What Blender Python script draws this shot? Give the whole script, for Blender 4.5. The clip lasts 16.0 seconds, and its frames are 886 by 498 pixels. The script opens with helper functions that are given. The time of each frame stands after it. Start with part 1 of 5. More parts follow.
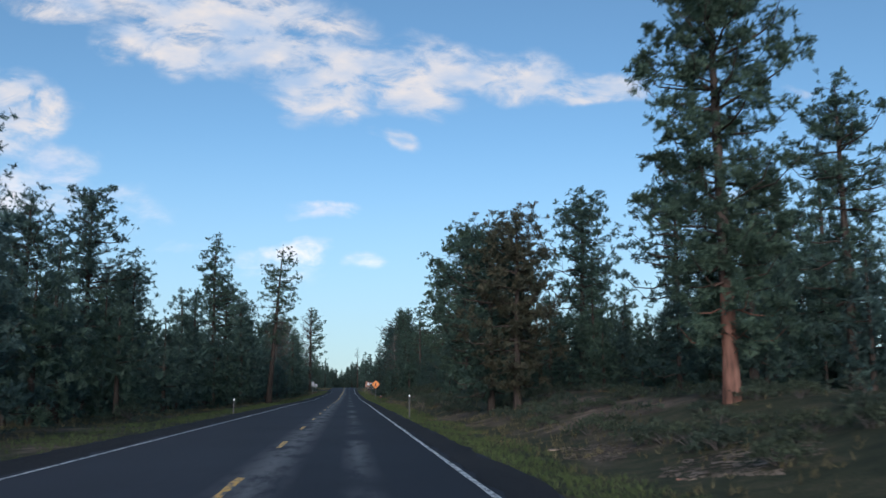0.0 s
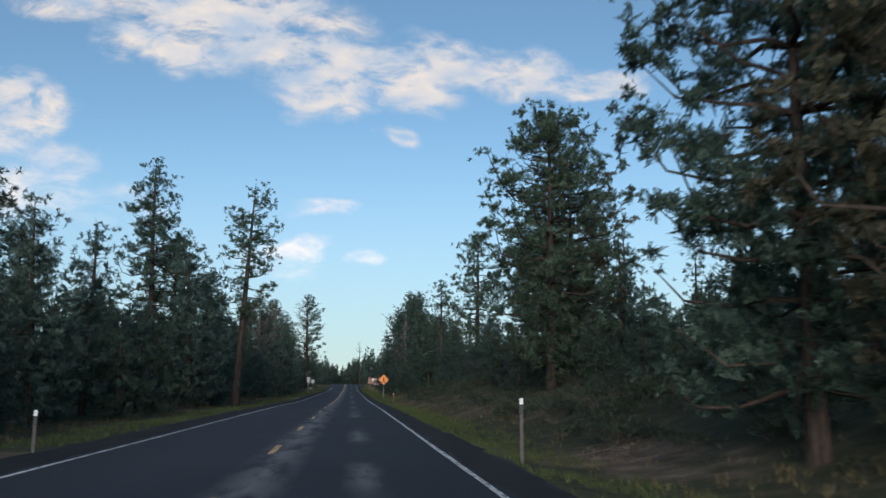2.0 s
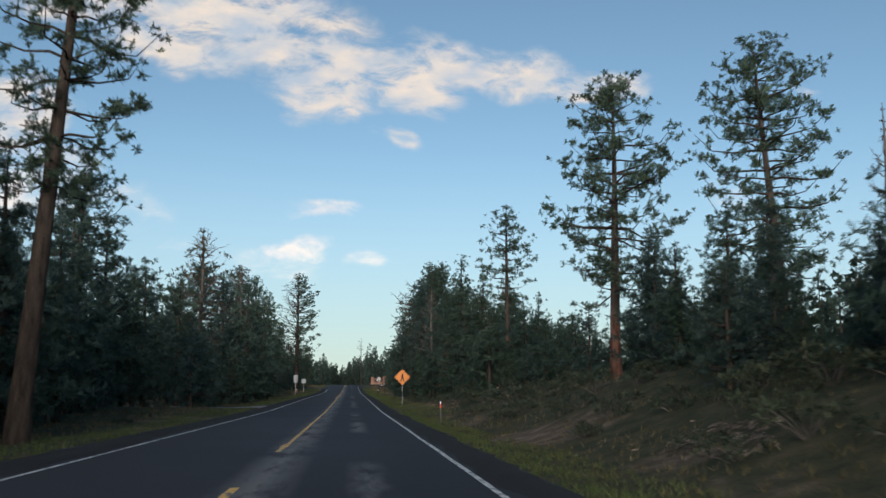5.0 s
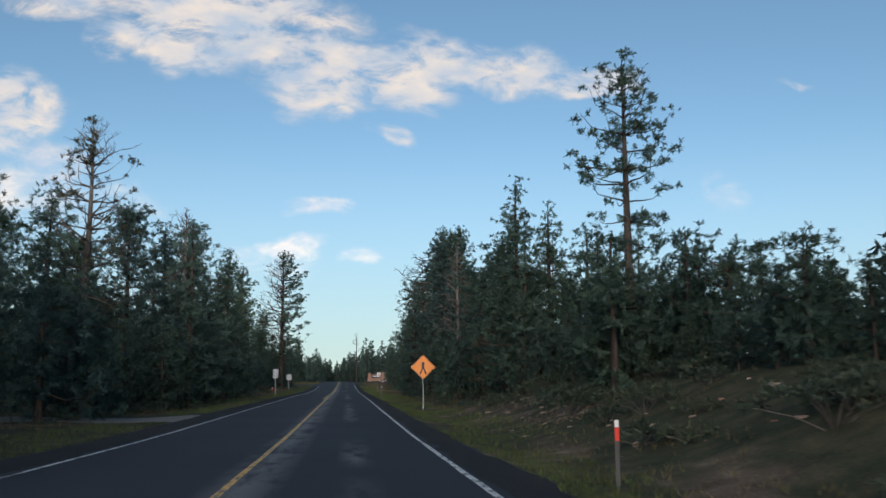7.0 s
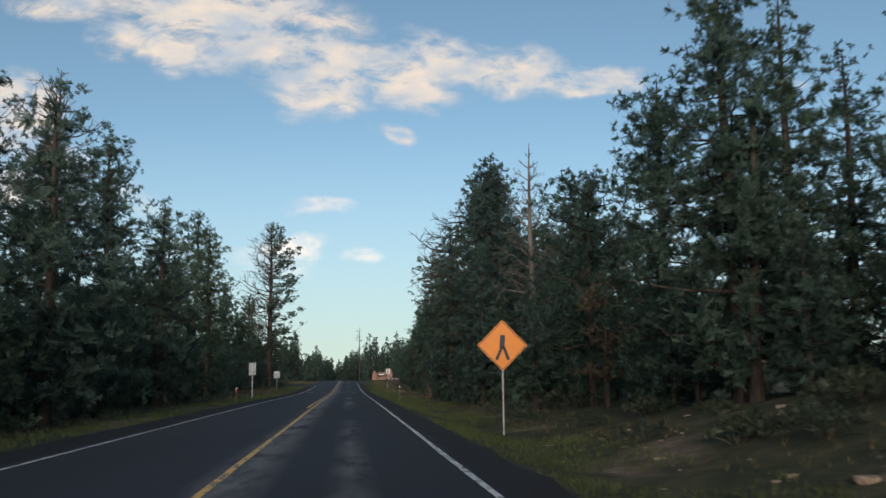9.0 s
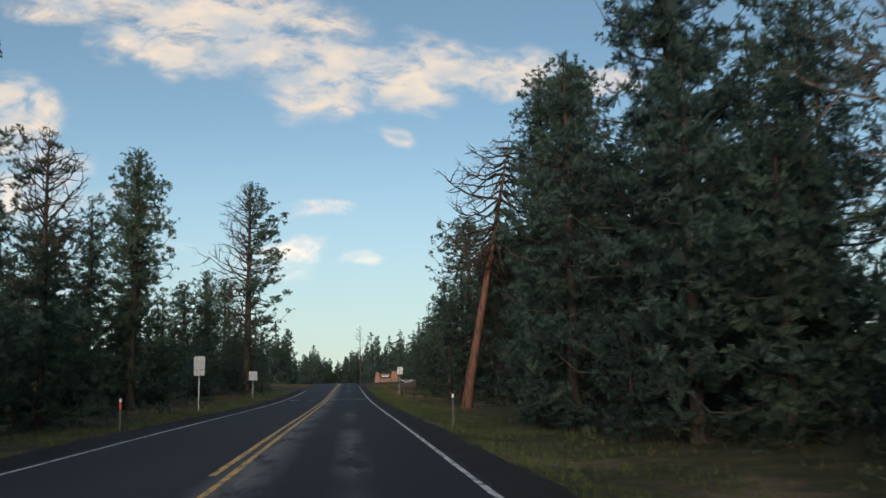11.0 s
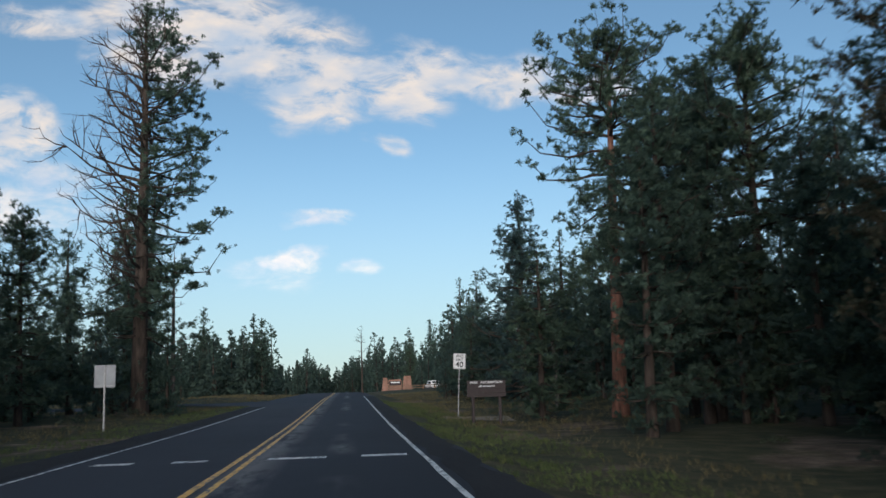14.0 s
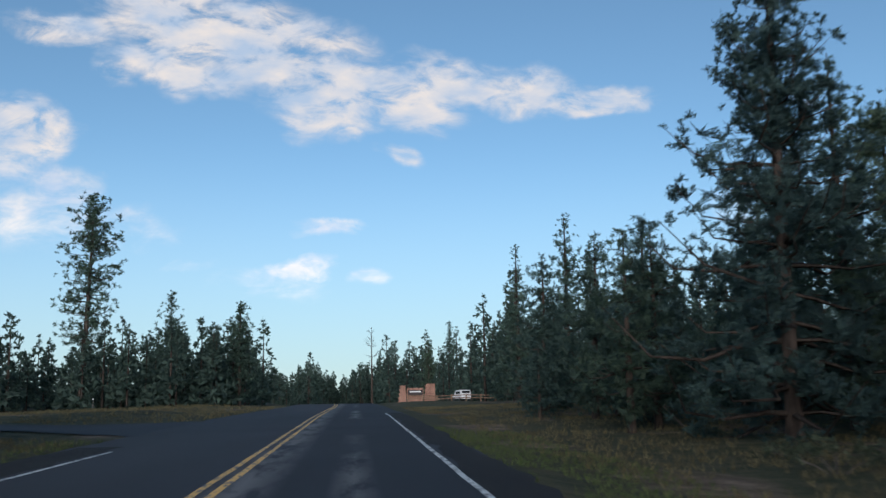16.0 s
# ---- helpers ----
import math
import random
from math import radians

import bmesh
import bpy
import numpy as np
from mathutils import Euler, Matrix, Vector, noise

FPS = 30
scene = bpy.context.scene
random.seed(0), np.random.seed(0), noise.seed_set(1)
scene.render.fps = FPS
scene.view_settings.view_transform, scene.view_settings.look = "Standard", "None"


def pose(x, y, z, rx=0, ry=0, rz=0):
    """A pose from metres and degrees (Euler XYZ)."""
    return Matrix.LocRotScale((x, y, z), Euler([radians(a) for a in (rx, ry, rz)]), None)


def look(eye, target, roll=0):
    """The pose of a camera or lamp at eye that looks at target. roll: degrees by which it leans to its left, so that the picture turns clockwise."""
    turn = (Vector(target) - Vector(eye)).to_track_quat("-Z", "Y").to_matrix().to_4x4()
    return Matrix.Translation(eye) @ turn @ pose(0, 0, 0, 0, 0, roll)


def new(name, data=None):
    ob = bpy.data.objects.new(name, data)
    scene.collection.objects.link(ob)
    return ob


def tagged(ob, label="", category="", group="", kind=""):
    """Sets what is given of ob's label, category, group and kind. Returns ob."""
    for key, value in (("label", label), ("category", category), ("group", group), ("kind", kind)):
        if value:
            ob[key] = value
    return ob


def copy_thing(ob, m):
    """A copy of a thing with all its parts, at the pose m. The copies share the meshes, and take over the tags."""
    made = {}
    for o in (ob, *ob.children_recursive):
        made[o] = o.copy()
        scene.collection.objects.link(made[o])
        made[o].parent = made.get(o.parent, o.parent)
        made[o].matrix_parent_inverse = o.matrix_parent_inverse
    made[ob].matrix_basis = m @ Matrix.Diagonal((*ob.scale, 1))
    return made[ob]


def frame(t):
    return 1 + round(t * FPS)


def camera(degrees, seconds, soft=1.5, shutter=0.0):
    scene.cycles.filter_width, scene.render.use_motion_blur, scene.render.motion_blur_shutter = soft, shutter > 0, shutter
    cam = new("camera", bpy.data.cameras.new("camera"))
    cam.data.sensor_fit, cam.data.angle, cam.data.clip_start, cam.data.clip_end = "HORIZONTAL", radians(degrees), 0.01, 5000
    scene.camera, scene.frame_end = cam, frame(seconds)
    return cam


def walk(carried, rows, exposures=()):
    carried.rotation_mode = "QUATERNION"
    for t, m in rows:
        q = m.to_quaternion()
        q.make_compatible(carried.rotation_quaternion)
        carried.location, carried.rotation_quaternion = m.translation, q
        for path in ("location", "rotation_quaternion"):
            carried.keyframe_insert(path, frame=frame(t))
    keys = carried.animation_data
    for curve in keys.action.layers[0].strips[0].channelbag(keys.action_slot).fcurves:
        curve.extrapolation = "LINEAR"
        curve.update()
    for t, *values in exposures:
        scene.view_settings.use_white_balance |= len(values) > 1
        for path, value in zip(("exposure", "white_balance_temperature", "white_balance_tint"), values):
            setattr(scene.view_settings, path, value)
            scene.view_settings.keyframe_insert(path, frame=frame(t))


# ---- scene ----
# The camera rides along a straight forest road (+y), eye 1.35 m over the asphalt.
cam = camera(50.0, 16.0, soft=1.5, shutter=0.22)
RIDE = [
    (0.0, -0.000, 0.00, 1.350, -5.602, 8.496, 0.005),
    (0.5, -0.006, 8.99, 1.351, -5.554, 8.371, 0.280),
    (1.0, -0.008, 18.01, 1.353, -5.530, 8.416, 0.415),
    (1.5, -0.015, 26.98, 1.354, -5.428, 8.400, 0.229),
    (2.0, -0.024, 35.84, 1.356, -5.534, 8.301, -0.102),
    (2.5, -0.041, 44.60, 1.357, -5.578, 8.312, -0.005),
    (3.0, -0.060, 53.47, 1.359, -5.482, 8.381, -0.121),
    (3.5, -0.059, 62.36, 1.363, -5.476, 8.424, -0.357),
    (4.0, -0.057, 71.20, 1.371, -5.564, 8.343, -0.290),
    (4.5, -0.080, 80.05, 1.380, -5.561, 8.412, -0.051),
    (5.0, -0.078, 88.74, 1.387, -5.500, 8.381, 0.021),
    (7.5, 0.047, 130.93, 1.330, -5.933, 8.171, -0.512),
    (8.0, 0.089, 139.32, 1.317, -5.889, 8.146, -0.676),
    (8.5, 0.138, 147.67, 1.306, -5.831, 7.990, -0.433),
    (9.0, 0.165, 155.95, 1.335, -5.717, 8.142, -0.602),
    (11.5, 0.149, 199.56, 1.587, -5.777, 8.349, -0.895),
    (12.0, 0.200, 209.47, 1.637, -5.740, 8.555, -0.522),
    (12.5, 0.267, 219.78, 1.686, -5.728, 8.478, -0.657),
    (13.0, 0.334, 230.53, 1.716, -5.778, 8.517, -1.021),
    (13.5, 0.385, 241.42, 1.747, -5.830, 8.577, -1.415),
    (14.0, 0.408, 252.16, 1.793, -5.859, 8.729, -1.797),
    (14.5, 0.374, 262.88, 1.847, -5.834, 8.794, -1.901),
    (15.0, 0.324, 273.81, 1.958, -5.795, 8.941, -1.837),
    (15.5, 0.299, 284.65, 2.081, -5.650, 9.144, -1.490),
    (16.0, 0.253, 295.35, 2.250, -5.291, 9.391, -0.889),
]


def ride_pose(x, y, z, yaw, pitch, roll):
    a, b = radians(yaw), radians(pitch)
    eye = Vector((x, y, z))
    ahead = Vector((-math.sin(a) * math.cos(b), math.cos(a) * math.cos(b), math.sin(b)))
    return look(eye, eye + 100 * ahead, roll)


# the clip's camera drifts from a bluish to a warmer balance and back
BALANCE = [(0.0, 0.70, 5650, 10), (1.0, 0.70, 5850, 10), (2.0, 0.70, 6100, 10), (3.0, 0.70, 6050, 10), (5.0, 0.70, 6600, 10), (7.5, 0.70, 6250, 10), (9.0, 0.70, 6800, 10),
           (12.5, 0.70, 7050, 10), (13.5, 0.70, 6450, 10), (14.0, 0.70, 6200, 10), (15.0, 0.70, 6200, 10), (16.0, 0.70, 5900, 10)]
walk(cam, [(row[0], ride_pose(*row[1:])) for row in RIDE], BALANCE)

# ---- sky, clouds and sun ----
SUN_ELEVATION, SUN_ROTATION = 8.0, 190.0
SKY_STRENGTH = 0.106


def sky_world():
    world = bpy.data.worlds.new("evening_sky")
    scene.world = world
    world.use_nodes = True
    nt = world.node_tree
    nt.nodes.clear()
    n, link = nt.nodes.new, nt.links.new

    def math_node(op, a, b=None, clamp=False):
        m = n("ShaderNodeMath")
        m.operation, m.use_clamp = op, clamp
        for i, v in enumerate((a, b)):
            if v is None:
                continue
            if isinstance(v, (int, float)):
                m.inputs[i].default_value = v
            else:
                link(v, m.inputs[i])
        return m.outputs[0]

    coords = n("ShaderNodeTexCoord")
    sep = n("ShaderNodeSeparateXYZ")
    link(coords.outputs["Generated"], sep.inputs[0])
    ahead = math_node("MAXIMUM", sep.outputs[1], 0.02)
    u = math_node("DIVIDE", sep.outputs[0], ahead)
    v = math_node("DIVIDE", sep.outputs[2], ahead)
    flat = n("ShaderNodeCombineXYZ")
    link(u, flat.inputs[0])
    link(v, flat.inputs[1])

    sky = n("ShaderNodeTexSky")
    sky.sky_type, sky.sun_disc = "NISHITA", False
    sky.sun_elevation, sky.sun_rotation = radians(SUN_ELEVATION), radians(SUN_ROTATION)
    sky.altitude, sky.air_density, sky.dust_density, sky.ozone_density = 2300.0, 0.9, 0.0, 1.5
    tint = n("ShaderNodeMix")
    tint.data_type, tint.blend_type = "RGBA", "MULTIPLY"
    tint.inputs[0].default_value = 1.0
    tint.inputs[7].default_value = (*SKY_TINT, 1)
    link(sky.outputs[0], tint.inputs[6])
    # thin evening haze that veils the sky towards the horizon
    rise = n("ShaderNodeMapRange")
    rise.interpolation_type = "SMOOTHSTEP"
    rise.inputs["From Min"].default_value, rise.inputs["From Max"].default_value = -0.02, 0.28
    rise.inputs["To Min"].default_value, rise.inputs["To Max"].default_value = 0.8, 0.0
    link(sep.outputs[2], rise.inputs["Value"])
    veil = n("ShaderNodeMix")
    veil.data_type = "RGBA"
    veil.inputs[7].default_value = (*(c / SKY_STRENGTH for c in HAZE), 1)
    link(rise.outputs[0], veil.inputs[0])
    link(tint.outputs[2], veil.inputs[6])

    # two scales of ragged noise pull the cloud outlines about
    warp = n("ShaderNodeTexNoise")
    warp.inputs["Scale"].default_value, warp.inputs["Detail"].default_value = 14.0, 5.0
    link(flat.outputs[0], warp.inputs["Vector"])
    shift = n("ShaderNodeVectorMath")
    shift.operation = "MULTIPLY_ADD"
    shift.inputs[1].default_value = (0.07, 0.05, 0)
    link(warp.outputs["Color"], shift.inputs[0])
    link(flat.outputs[0], shift.inputs[2])
    cover = None
    for cu, cv, ru, rv, turn, strength in CLOUDS:
        place = n("ShaderNodeMapping")
        place.vector_type = "TEXTURE"
        place.inputs["Location"].default_value = (cu + 0.035, cv + 0.025, 0)
        place.inputs["Rotation"].default_value = (0, 0, radians(turn))
        place.inputs["Scale"].default_value = (ru, rv, 1)
        link(shift.outputs[0], place.inputs[0])
        ball = n("ShaderNodeTexGradient")
        ball.gradient_type = "SPHERICAL"
        link(place.outputs[0], ball.inputs[0])
        soft_edge = math_node("MULTIPLY", ball.outputs["Fac"], 1.7, True)
        one = math_node("MULTIPLY", soft_edge, strength)
        cover = one if cover is None else math_node("MAXIMUM", cover, one)
    grain = n("ShaderNodeTexNoise")
    grain.inputs["Scale"].default_value, grain.inputs["Detail"].default_value = 26.0, 7.0
    grain.inputs["Roughness"].default_value, grain.inputs["Distortion"].default_value = 0.6, 0.4
    squash = n("ShaderNodeMapping")
    squash.inputs["Scale"].default_value = (0.75, 1.5, 1)
    squash.inputs["Rotation"].default_value = (0, 0, radians(14))
    link(flat.outputs[0], squash.inputs[0])
    link(squash.outputs[0], grain.inputs["Vector"])
    rag = math_node("MULTIPLY", math_node("SUBTRACT", grain.outputs["Fac"], 0.5), 3.0)
    wet = math_node("MULTIPLY", math_node("ADD", rag, 0.72), cover)
    fade = n("ShaderNodeMapRange")
    fade.interpolation_type = "SMOOTHSTEP"
    fade.inputs["From Min"].default_value, fade.inputs["From Max"].default_value = 0.08, 0.85
    link(wet, fade.inputs["Value"])
    front = math_node("GREATER_THAN", sep.outputs[1], 0.1)
    amount = math_node("MULTIPLY", math_node("MULTIPLY", fade.outputs[0], front), 0.9)

    # cloud colour: warm lit edges, blue-grey hollows
    hollow = n("ShaderNodeTexNoise")
    hollow.inputs["Scale"].default_value, hollow.inputs["Detail"].default_value = 20.0, 4.0
    link(squash.outputs[0], hollow.inputs["Vector"])
    ramp = n("ShaderNodeValToRGB")
    ramp.color_ramp.elements[0].position, ramp.color_ramp.elements[0].color = 0.34, (0.40, 0.46, 0.54, 1)
    ramp.color_ramp.elements[1].position, ramp.color_ramp.elements[1].color = 0.62, (0.72, 0.62, 0.53, 1)
    link(hollow.outputs["Fac"], ramp.inputs[0])
    light = n("ShaderNodeBackground")
    light.inputs["Strength"].default_value = SKY_STRENGTH
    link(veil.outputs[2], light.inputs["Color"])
    puff = n("ShaderNodeBackground")
    puff.inputs["Strength"].default_value = CLOUD_STRENGTH
    link(ramp.outputs[0], puff.inputs["Color"])
    # the sunset side's low clouds are the brightest
    low = n("ShaderNodeMapRange")
    low.inputs["From Min"].default_value, low.inputs["From Max"].default_value = 0.12, 0.28
    low.inputs["To Min"].default_value, low.inputs["To Max"].default_value = CLOUD_STRENGTH * 1.4, CLOUD_STRENGTH
    link(v, low.inputs["Value"])
    link(low.outputs[0], puff.inputs["Strength"])
    both = n("ShaderNodeMixShader")
    link(amount, both.inputs[0])
    link(light.outputs[0], both.inputs[1])
    link(puff.outputs[0], both.inputs[2])
    out = n("ShaderNodeOutputWorld")
    link(both.outputs[0], out.inputs["Surface"])


SKY_TINT = (1.0, 1.03, 0.94)
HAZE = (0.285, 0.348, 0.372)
CLOUD_STRENGTH = 0.80
# clouds: bearing and height (tangents), half widths, turn, thickness
CLOUDS = [
    (-0.138, 0.401, 0.202, 0.067, -10, 1.00),
    (-0.197, 0.364, 0.104, 0.037, -12, 1.00),
    (-0.040, 0.347, 0.104, 0.067, -20, 1.00),
    (0.040, 0.337, 0.116, 0.049, -10, 0.95),
    (0.158, 0.348, 0.159, 0.037, -7, 0.90),
    (0.260, 0.331, 0.092, 0.021, 6, 0.85),
    (0.046, 0.266, 0.034, 0.014, -14, 0.62),
    (-0.012, 0.285, 0.028, 0.014, -10, 0.70),
    (-0.051, 0.309, 0.055, 0.034, -15, 0.90),
    (-0.255, 0.356, 0.037, 0.025, -12, 0.80),
    (-0.311, 0.407, 0.074, 0.025, -8, 0.80),
    (-0.344, 0.297, 0.067, 0.043, -15, 1.00),
    (-0.301, 0.237, 0.055, 0.037, -25, 0.75),
    (-0.359, 0.263, 0.055, 0.037, -0, 0.70),
    (-0.327, 0.204, 0.110, 0.049, -10, 0.50),
    (-0.247, 0.190, 0.092, 0.028, -8, 0.35),
    (-0.025, 0.191, 0.052, 0.018, -4, 0.75),
    (-0.060, 0.145, 0.046, 0.017, -5, 0.90),
    (-0.089, 0.130, 0.080, 0.031, -5, 0.40),
    (0.012, 0.137, 0.028, 0.012, -0, 0.50),
    (-0.176, 0.153, 0.043, 0.012, -0, 0.30),
    (0.507, 0.342, 0.031, 0.009, -2, 0.50),
    (0.411, 0.212, 0.049, 0.037, -10, 0.35),
]
sky_world()

sun = new("sun", bpy.data.lights.new("sun", "SUN"))
sun.data.energy, sun.data.angle, sun.data.color = 3.6, radians(45), (1.0, 0.92, 0.85)
bearing = radians(SUN_ROTATION)
sun.matrix_world = look(
    (-40, -40, 60),
    Vector((-40, -40, 60))
    - Vector((math.sin(bearing) * math.cos(radians(SUN_ELEVATION)), math.cos(bearing) * math.cos(radians(SUN_ELEVATION)), math.sin(radians(SUN_ELEVATION)))),
)


# ---- materials ----
def material(name, rough=0.8, metal=0.0, spec=0.3):
    mat = bpy.data.materials.new(name)
    mat.use_nodes = True
    nt = mat.node_tree
    bsdf = nt.nodes["Principled BSDF"]
    bsdf.inputs["Roughness"].default_value = rough
    bsdf.inputs["Metallic"].default_value = metal
    bsdf.inputs["Specular IOR Level"].default_value = spec
    return mat, nt, bsdf


def ramp_node(nt, fac, stops):
    r = nt.nodes.new("ShaderNodeValToRGB")
    els = r.color_ramp.elements
    while len(els) < len(stops):
        els.new(0.5)
    for e, (p, c) in zip(els, stops):
        e.position, e.color = p, (*c, 1)
    nt.links.new(fac, r.inputs[0])
    return r.outputs[0]


def noise_node(nt, scale, detail=4.0, stretch=None, rough=0.55):
    t = nt.nodes.new("ShaderNodeTexNoise")
    t.inputs["Scale"].default_value, t.inputs["Detail"].default_value, t.inputs["Roughness"].default_value = scale, detail, rough
    c = nt.nodes.new("ShaderNodeTexCoord")
    src = c.outputs["Object"]
    if stretch:
        m = nt.nodes.new("ShaderNodeMapping")
        m.inputs["Scale"].default_value = stretch
        nt.links.new(src, m.inputs[0])
        src = m.outputs[0]
    nt.links.new(src, t.inputs["Vector"])
    return t.outputs["Fac"]


def mix_colors(nt, fac, a, b, blend="MIX"):
    m = nt.nodes.new("ShaderNodeMix")
    m.data_type, m.blend_type = "RGBA", blend
    for i, v in ((0, fac), (6, a), (7, b)):
        if isinstance(v, (int, float)):
            m.inputs[i].default_value = v
        elif isinstance(v, tuple):
            m.inputs[i].default_value = (*v, 1)
        else:
            nt.links.new(v, m.inputs[i])
    return m.outputs[2]


def bump(nt, bsdf, height, strength, distance):
    b = nt.nodes.new("ShaderNodeBump")
    b.inputs["Strength"].default_value, b.inputs["Distance"].default_value = strength, distance
    nt.links.new(height, b.inputs["Height"])
    nt.links.new(b.outputs[0], bsdf.inputs["Normal"])


def needles_material(name, dark, mid, light, frayed=0.0):
    mat, nt, bsdf = material(name, 0.55, 0, 0.25)
    geo = nt.nodes.new("ShaderNodeNewGeometry")
    info = nt.nodes.new("ShaderNodeObjectInfo")
    one = ramp_node(nt, geo.outputs["Random Per Island"], [(0.0, dark), (0.55, mid), (1.0, light)])
    clump = noise_node(nt, 0.7, 2.0)
    shade = ramp_node(nt, clump, [(0.3, (0.65, 0.65, 0.6)), (0.7, (1.15, 1.15, 1.05))])
    tree = ramp_node(nt, info.outputs["Random"], [(0.0, (0.85, 0.9, 0.95)), (1.0, (1.15, 1.1, 0.95))])
    col = mix_colors(nt, 1.0, mix_colors(nt, 1.0, one, shade, "MULTIPLY"), tree, "MULTIPLY")
    fine = noise_node(nt, 22.0, 2.0)
    col = mix_colors(nt, 1.0, col, ramp_node(nt, fine, [(0.35, (0.6, 0.62, 0.64)), (0.65, (1.35, 1.35, 1.3))]), "MULTIPLY")
    bump(nt, bsdf, fine, 1.0, 0.05)
    nt.links.new(col, bsdf.inputs["Base Color"])
    glow = nt.nodes.new("ShaderNodeBsdfTranslucent")
    nt.links.new(col, glow.inputs["Color"])
    both = nt.nodes.new("ShaderNodeMixShader")
    both.inputs[0].default_value = 0.45
    nt.links.new(bsdf.outputs[0], both.inputs[1])
    nt.links.new(glow.outputs[0], both.inputs[2])
    whole = both.outputs[0]
    if frayed:
        # single needles with daylight between them
        gaps = ramp_node(nt, noise_node(nt, frayed, 1.5, None, 0.7), [(0.455, (1, 1, 1)), (0.475, (0, 0, 0))])
        clear = nt.nodes.new("ShaderNodeBsdfTransparent")
        loose = nt.nodes.new("ShaderNodeMixShader")
        nt.links.new(gaps, loose.inputs[0])
        nt.links.new(whole, loose.inputs[1])
        nt.links.new(clear.outputs[0], loose.inputs[2])
        whole = loose.outputs[0]
    nt.links.new(whole, nt.nodes["Material Output"].inputs["Surface"])
    return mat


def bark_material(name, stops, scale=1.0):
    mat, nt, bsdf = material(name, 0.9, 0, 0.15)
    plates = noise_node(nt, 5.0 * scale, 5.0, (1, 1, 0.22))
    fine = noise_node(nt, 30.0 * scale, 3.0, (1, 1, 0.3))
    col = ramp_node(nt, plates, stops)
    col = mix_colors(nt, 0.5, col, ramp_node(nt, fine, [(0.3, (0.45, 0.42, 0.4)), (0.7, (1.2, 1.15, 1.1))]), "MULTIPLY")
    nt.links.new(col, bsdf.inputs["Base Color"])
    bump(nt, bsdf, plates, 0.9, 0.06)
    return mat


def plain_material(name, color, rough=0.6, metal=0.0, grime=0.15, scale=6.0):
    mat, nt, bsdf = material(name, rough, metal, 0.4)
    spots = noise_node(nt, scale, 5.0)
    low = tuple(c * (1 - grime) for c in color)
    nt.links.new(ramp_node(nt, spots, [(0.3, low), (0.65, color)]), bsdf.inputs["Base Color"])
    return mat


NEEDLES = needles_material("needles_green", (0.049, 0.080, 0.068), (0.074, 0.116, 0.095), (0.106, 0.152, 0.118), 26.0)
NEEDLES_BLUE = needles_material("needles_bluish", (0.046, 0.076, 0.078), (0.070, 0.112, 0.108), (0.100, 0.148, 0.132), 26.0)
NEEDLES_FAR = needles_material("needles_distant", (0.044, 0.068, 0.062), (0.064, 0.098, 0.086), (0.088, 0.128, 0.106))
NEEDLES_BROWN = needles_material("needles_browning", (0.060, 0.066, 0.050), (0.094, 0.092, 0.066), (0.135, 0.112, 0.080), 26.0)
NEEDLES_DRY = needles_material("needles_dry", (0.10, 0.080, 0.064), (0.16, 0.124, 0.096), (0.22, 0.175, 0.14), 26.0)
BARK = bark_material("bark_dark", [(0.3, (0.020, 0.017, 0.015)), (0.55, (0.058, 0.045, 0.037)), (0.75, (0.095, 0.070, 0.055))])
BARK_ORANGE = bark_material("bark_orange", [(0.32, (0.05, 0.03, 0.022)), (0.48, (0.15, 0.074, 0.053)), (0.75, (0.25, 0.128, 0.09))])
BARK_GREY = bark_material("bark_dead_grey", [(0.3, (0.06, 0.052, 0.047)), (0.6, (0.14, 0.12, 0.105)), (0.8, (0.22, 0.19, 0.165))])


def two_tone_bark():
    """Orange plates on the old lower trunk, dark bark on the young upper part."""
    mat, nt, bsdf = material("bark_orange_to_dark", 0.9, 0, 0.15)
    plates = noise_node(nt, 5.0, 5.0, (1, 1, 0.22))
    low = ramp_node(nt, plates, [(0.32, (0.05, 0.03, 0.022)), (0.48, (0.15, 0.074, 0.053)), (0.75, (0.25, 0.128, 0.09))])
    high = ramp_node(nt, plates, [(0.3, (0.020, 0.017, 0.015)), (0.55, (0.058, 0.045, 0.037)), (0.75, (0.095, 0.070, 0.055))])
    coords = nt.nodes.new("ShaderNodeTexCoord")
    sep = nt.nodes.new("ShaderNodeSeparateXYZ")
    nt.links.new(coords.outputs["Object"], sep.inputs[0])
    r = nt.nodes.new("ShaderNodeMapRange")
    r.inputs["From Min"].default_value, r.inputs["From Max"].default_value = 2.6, 3.8
    nt.links.new(sep.outputs[2], r.inputs["Value"])
    nt.links.new(mix_colors(nt, r.outputs[0], low, high), bsdf.inputs["Base Color"])
    bump(nt, bsdf, plates, 0.9, 0.06)
    return mat


BARK_TWO = two_tone_bark()


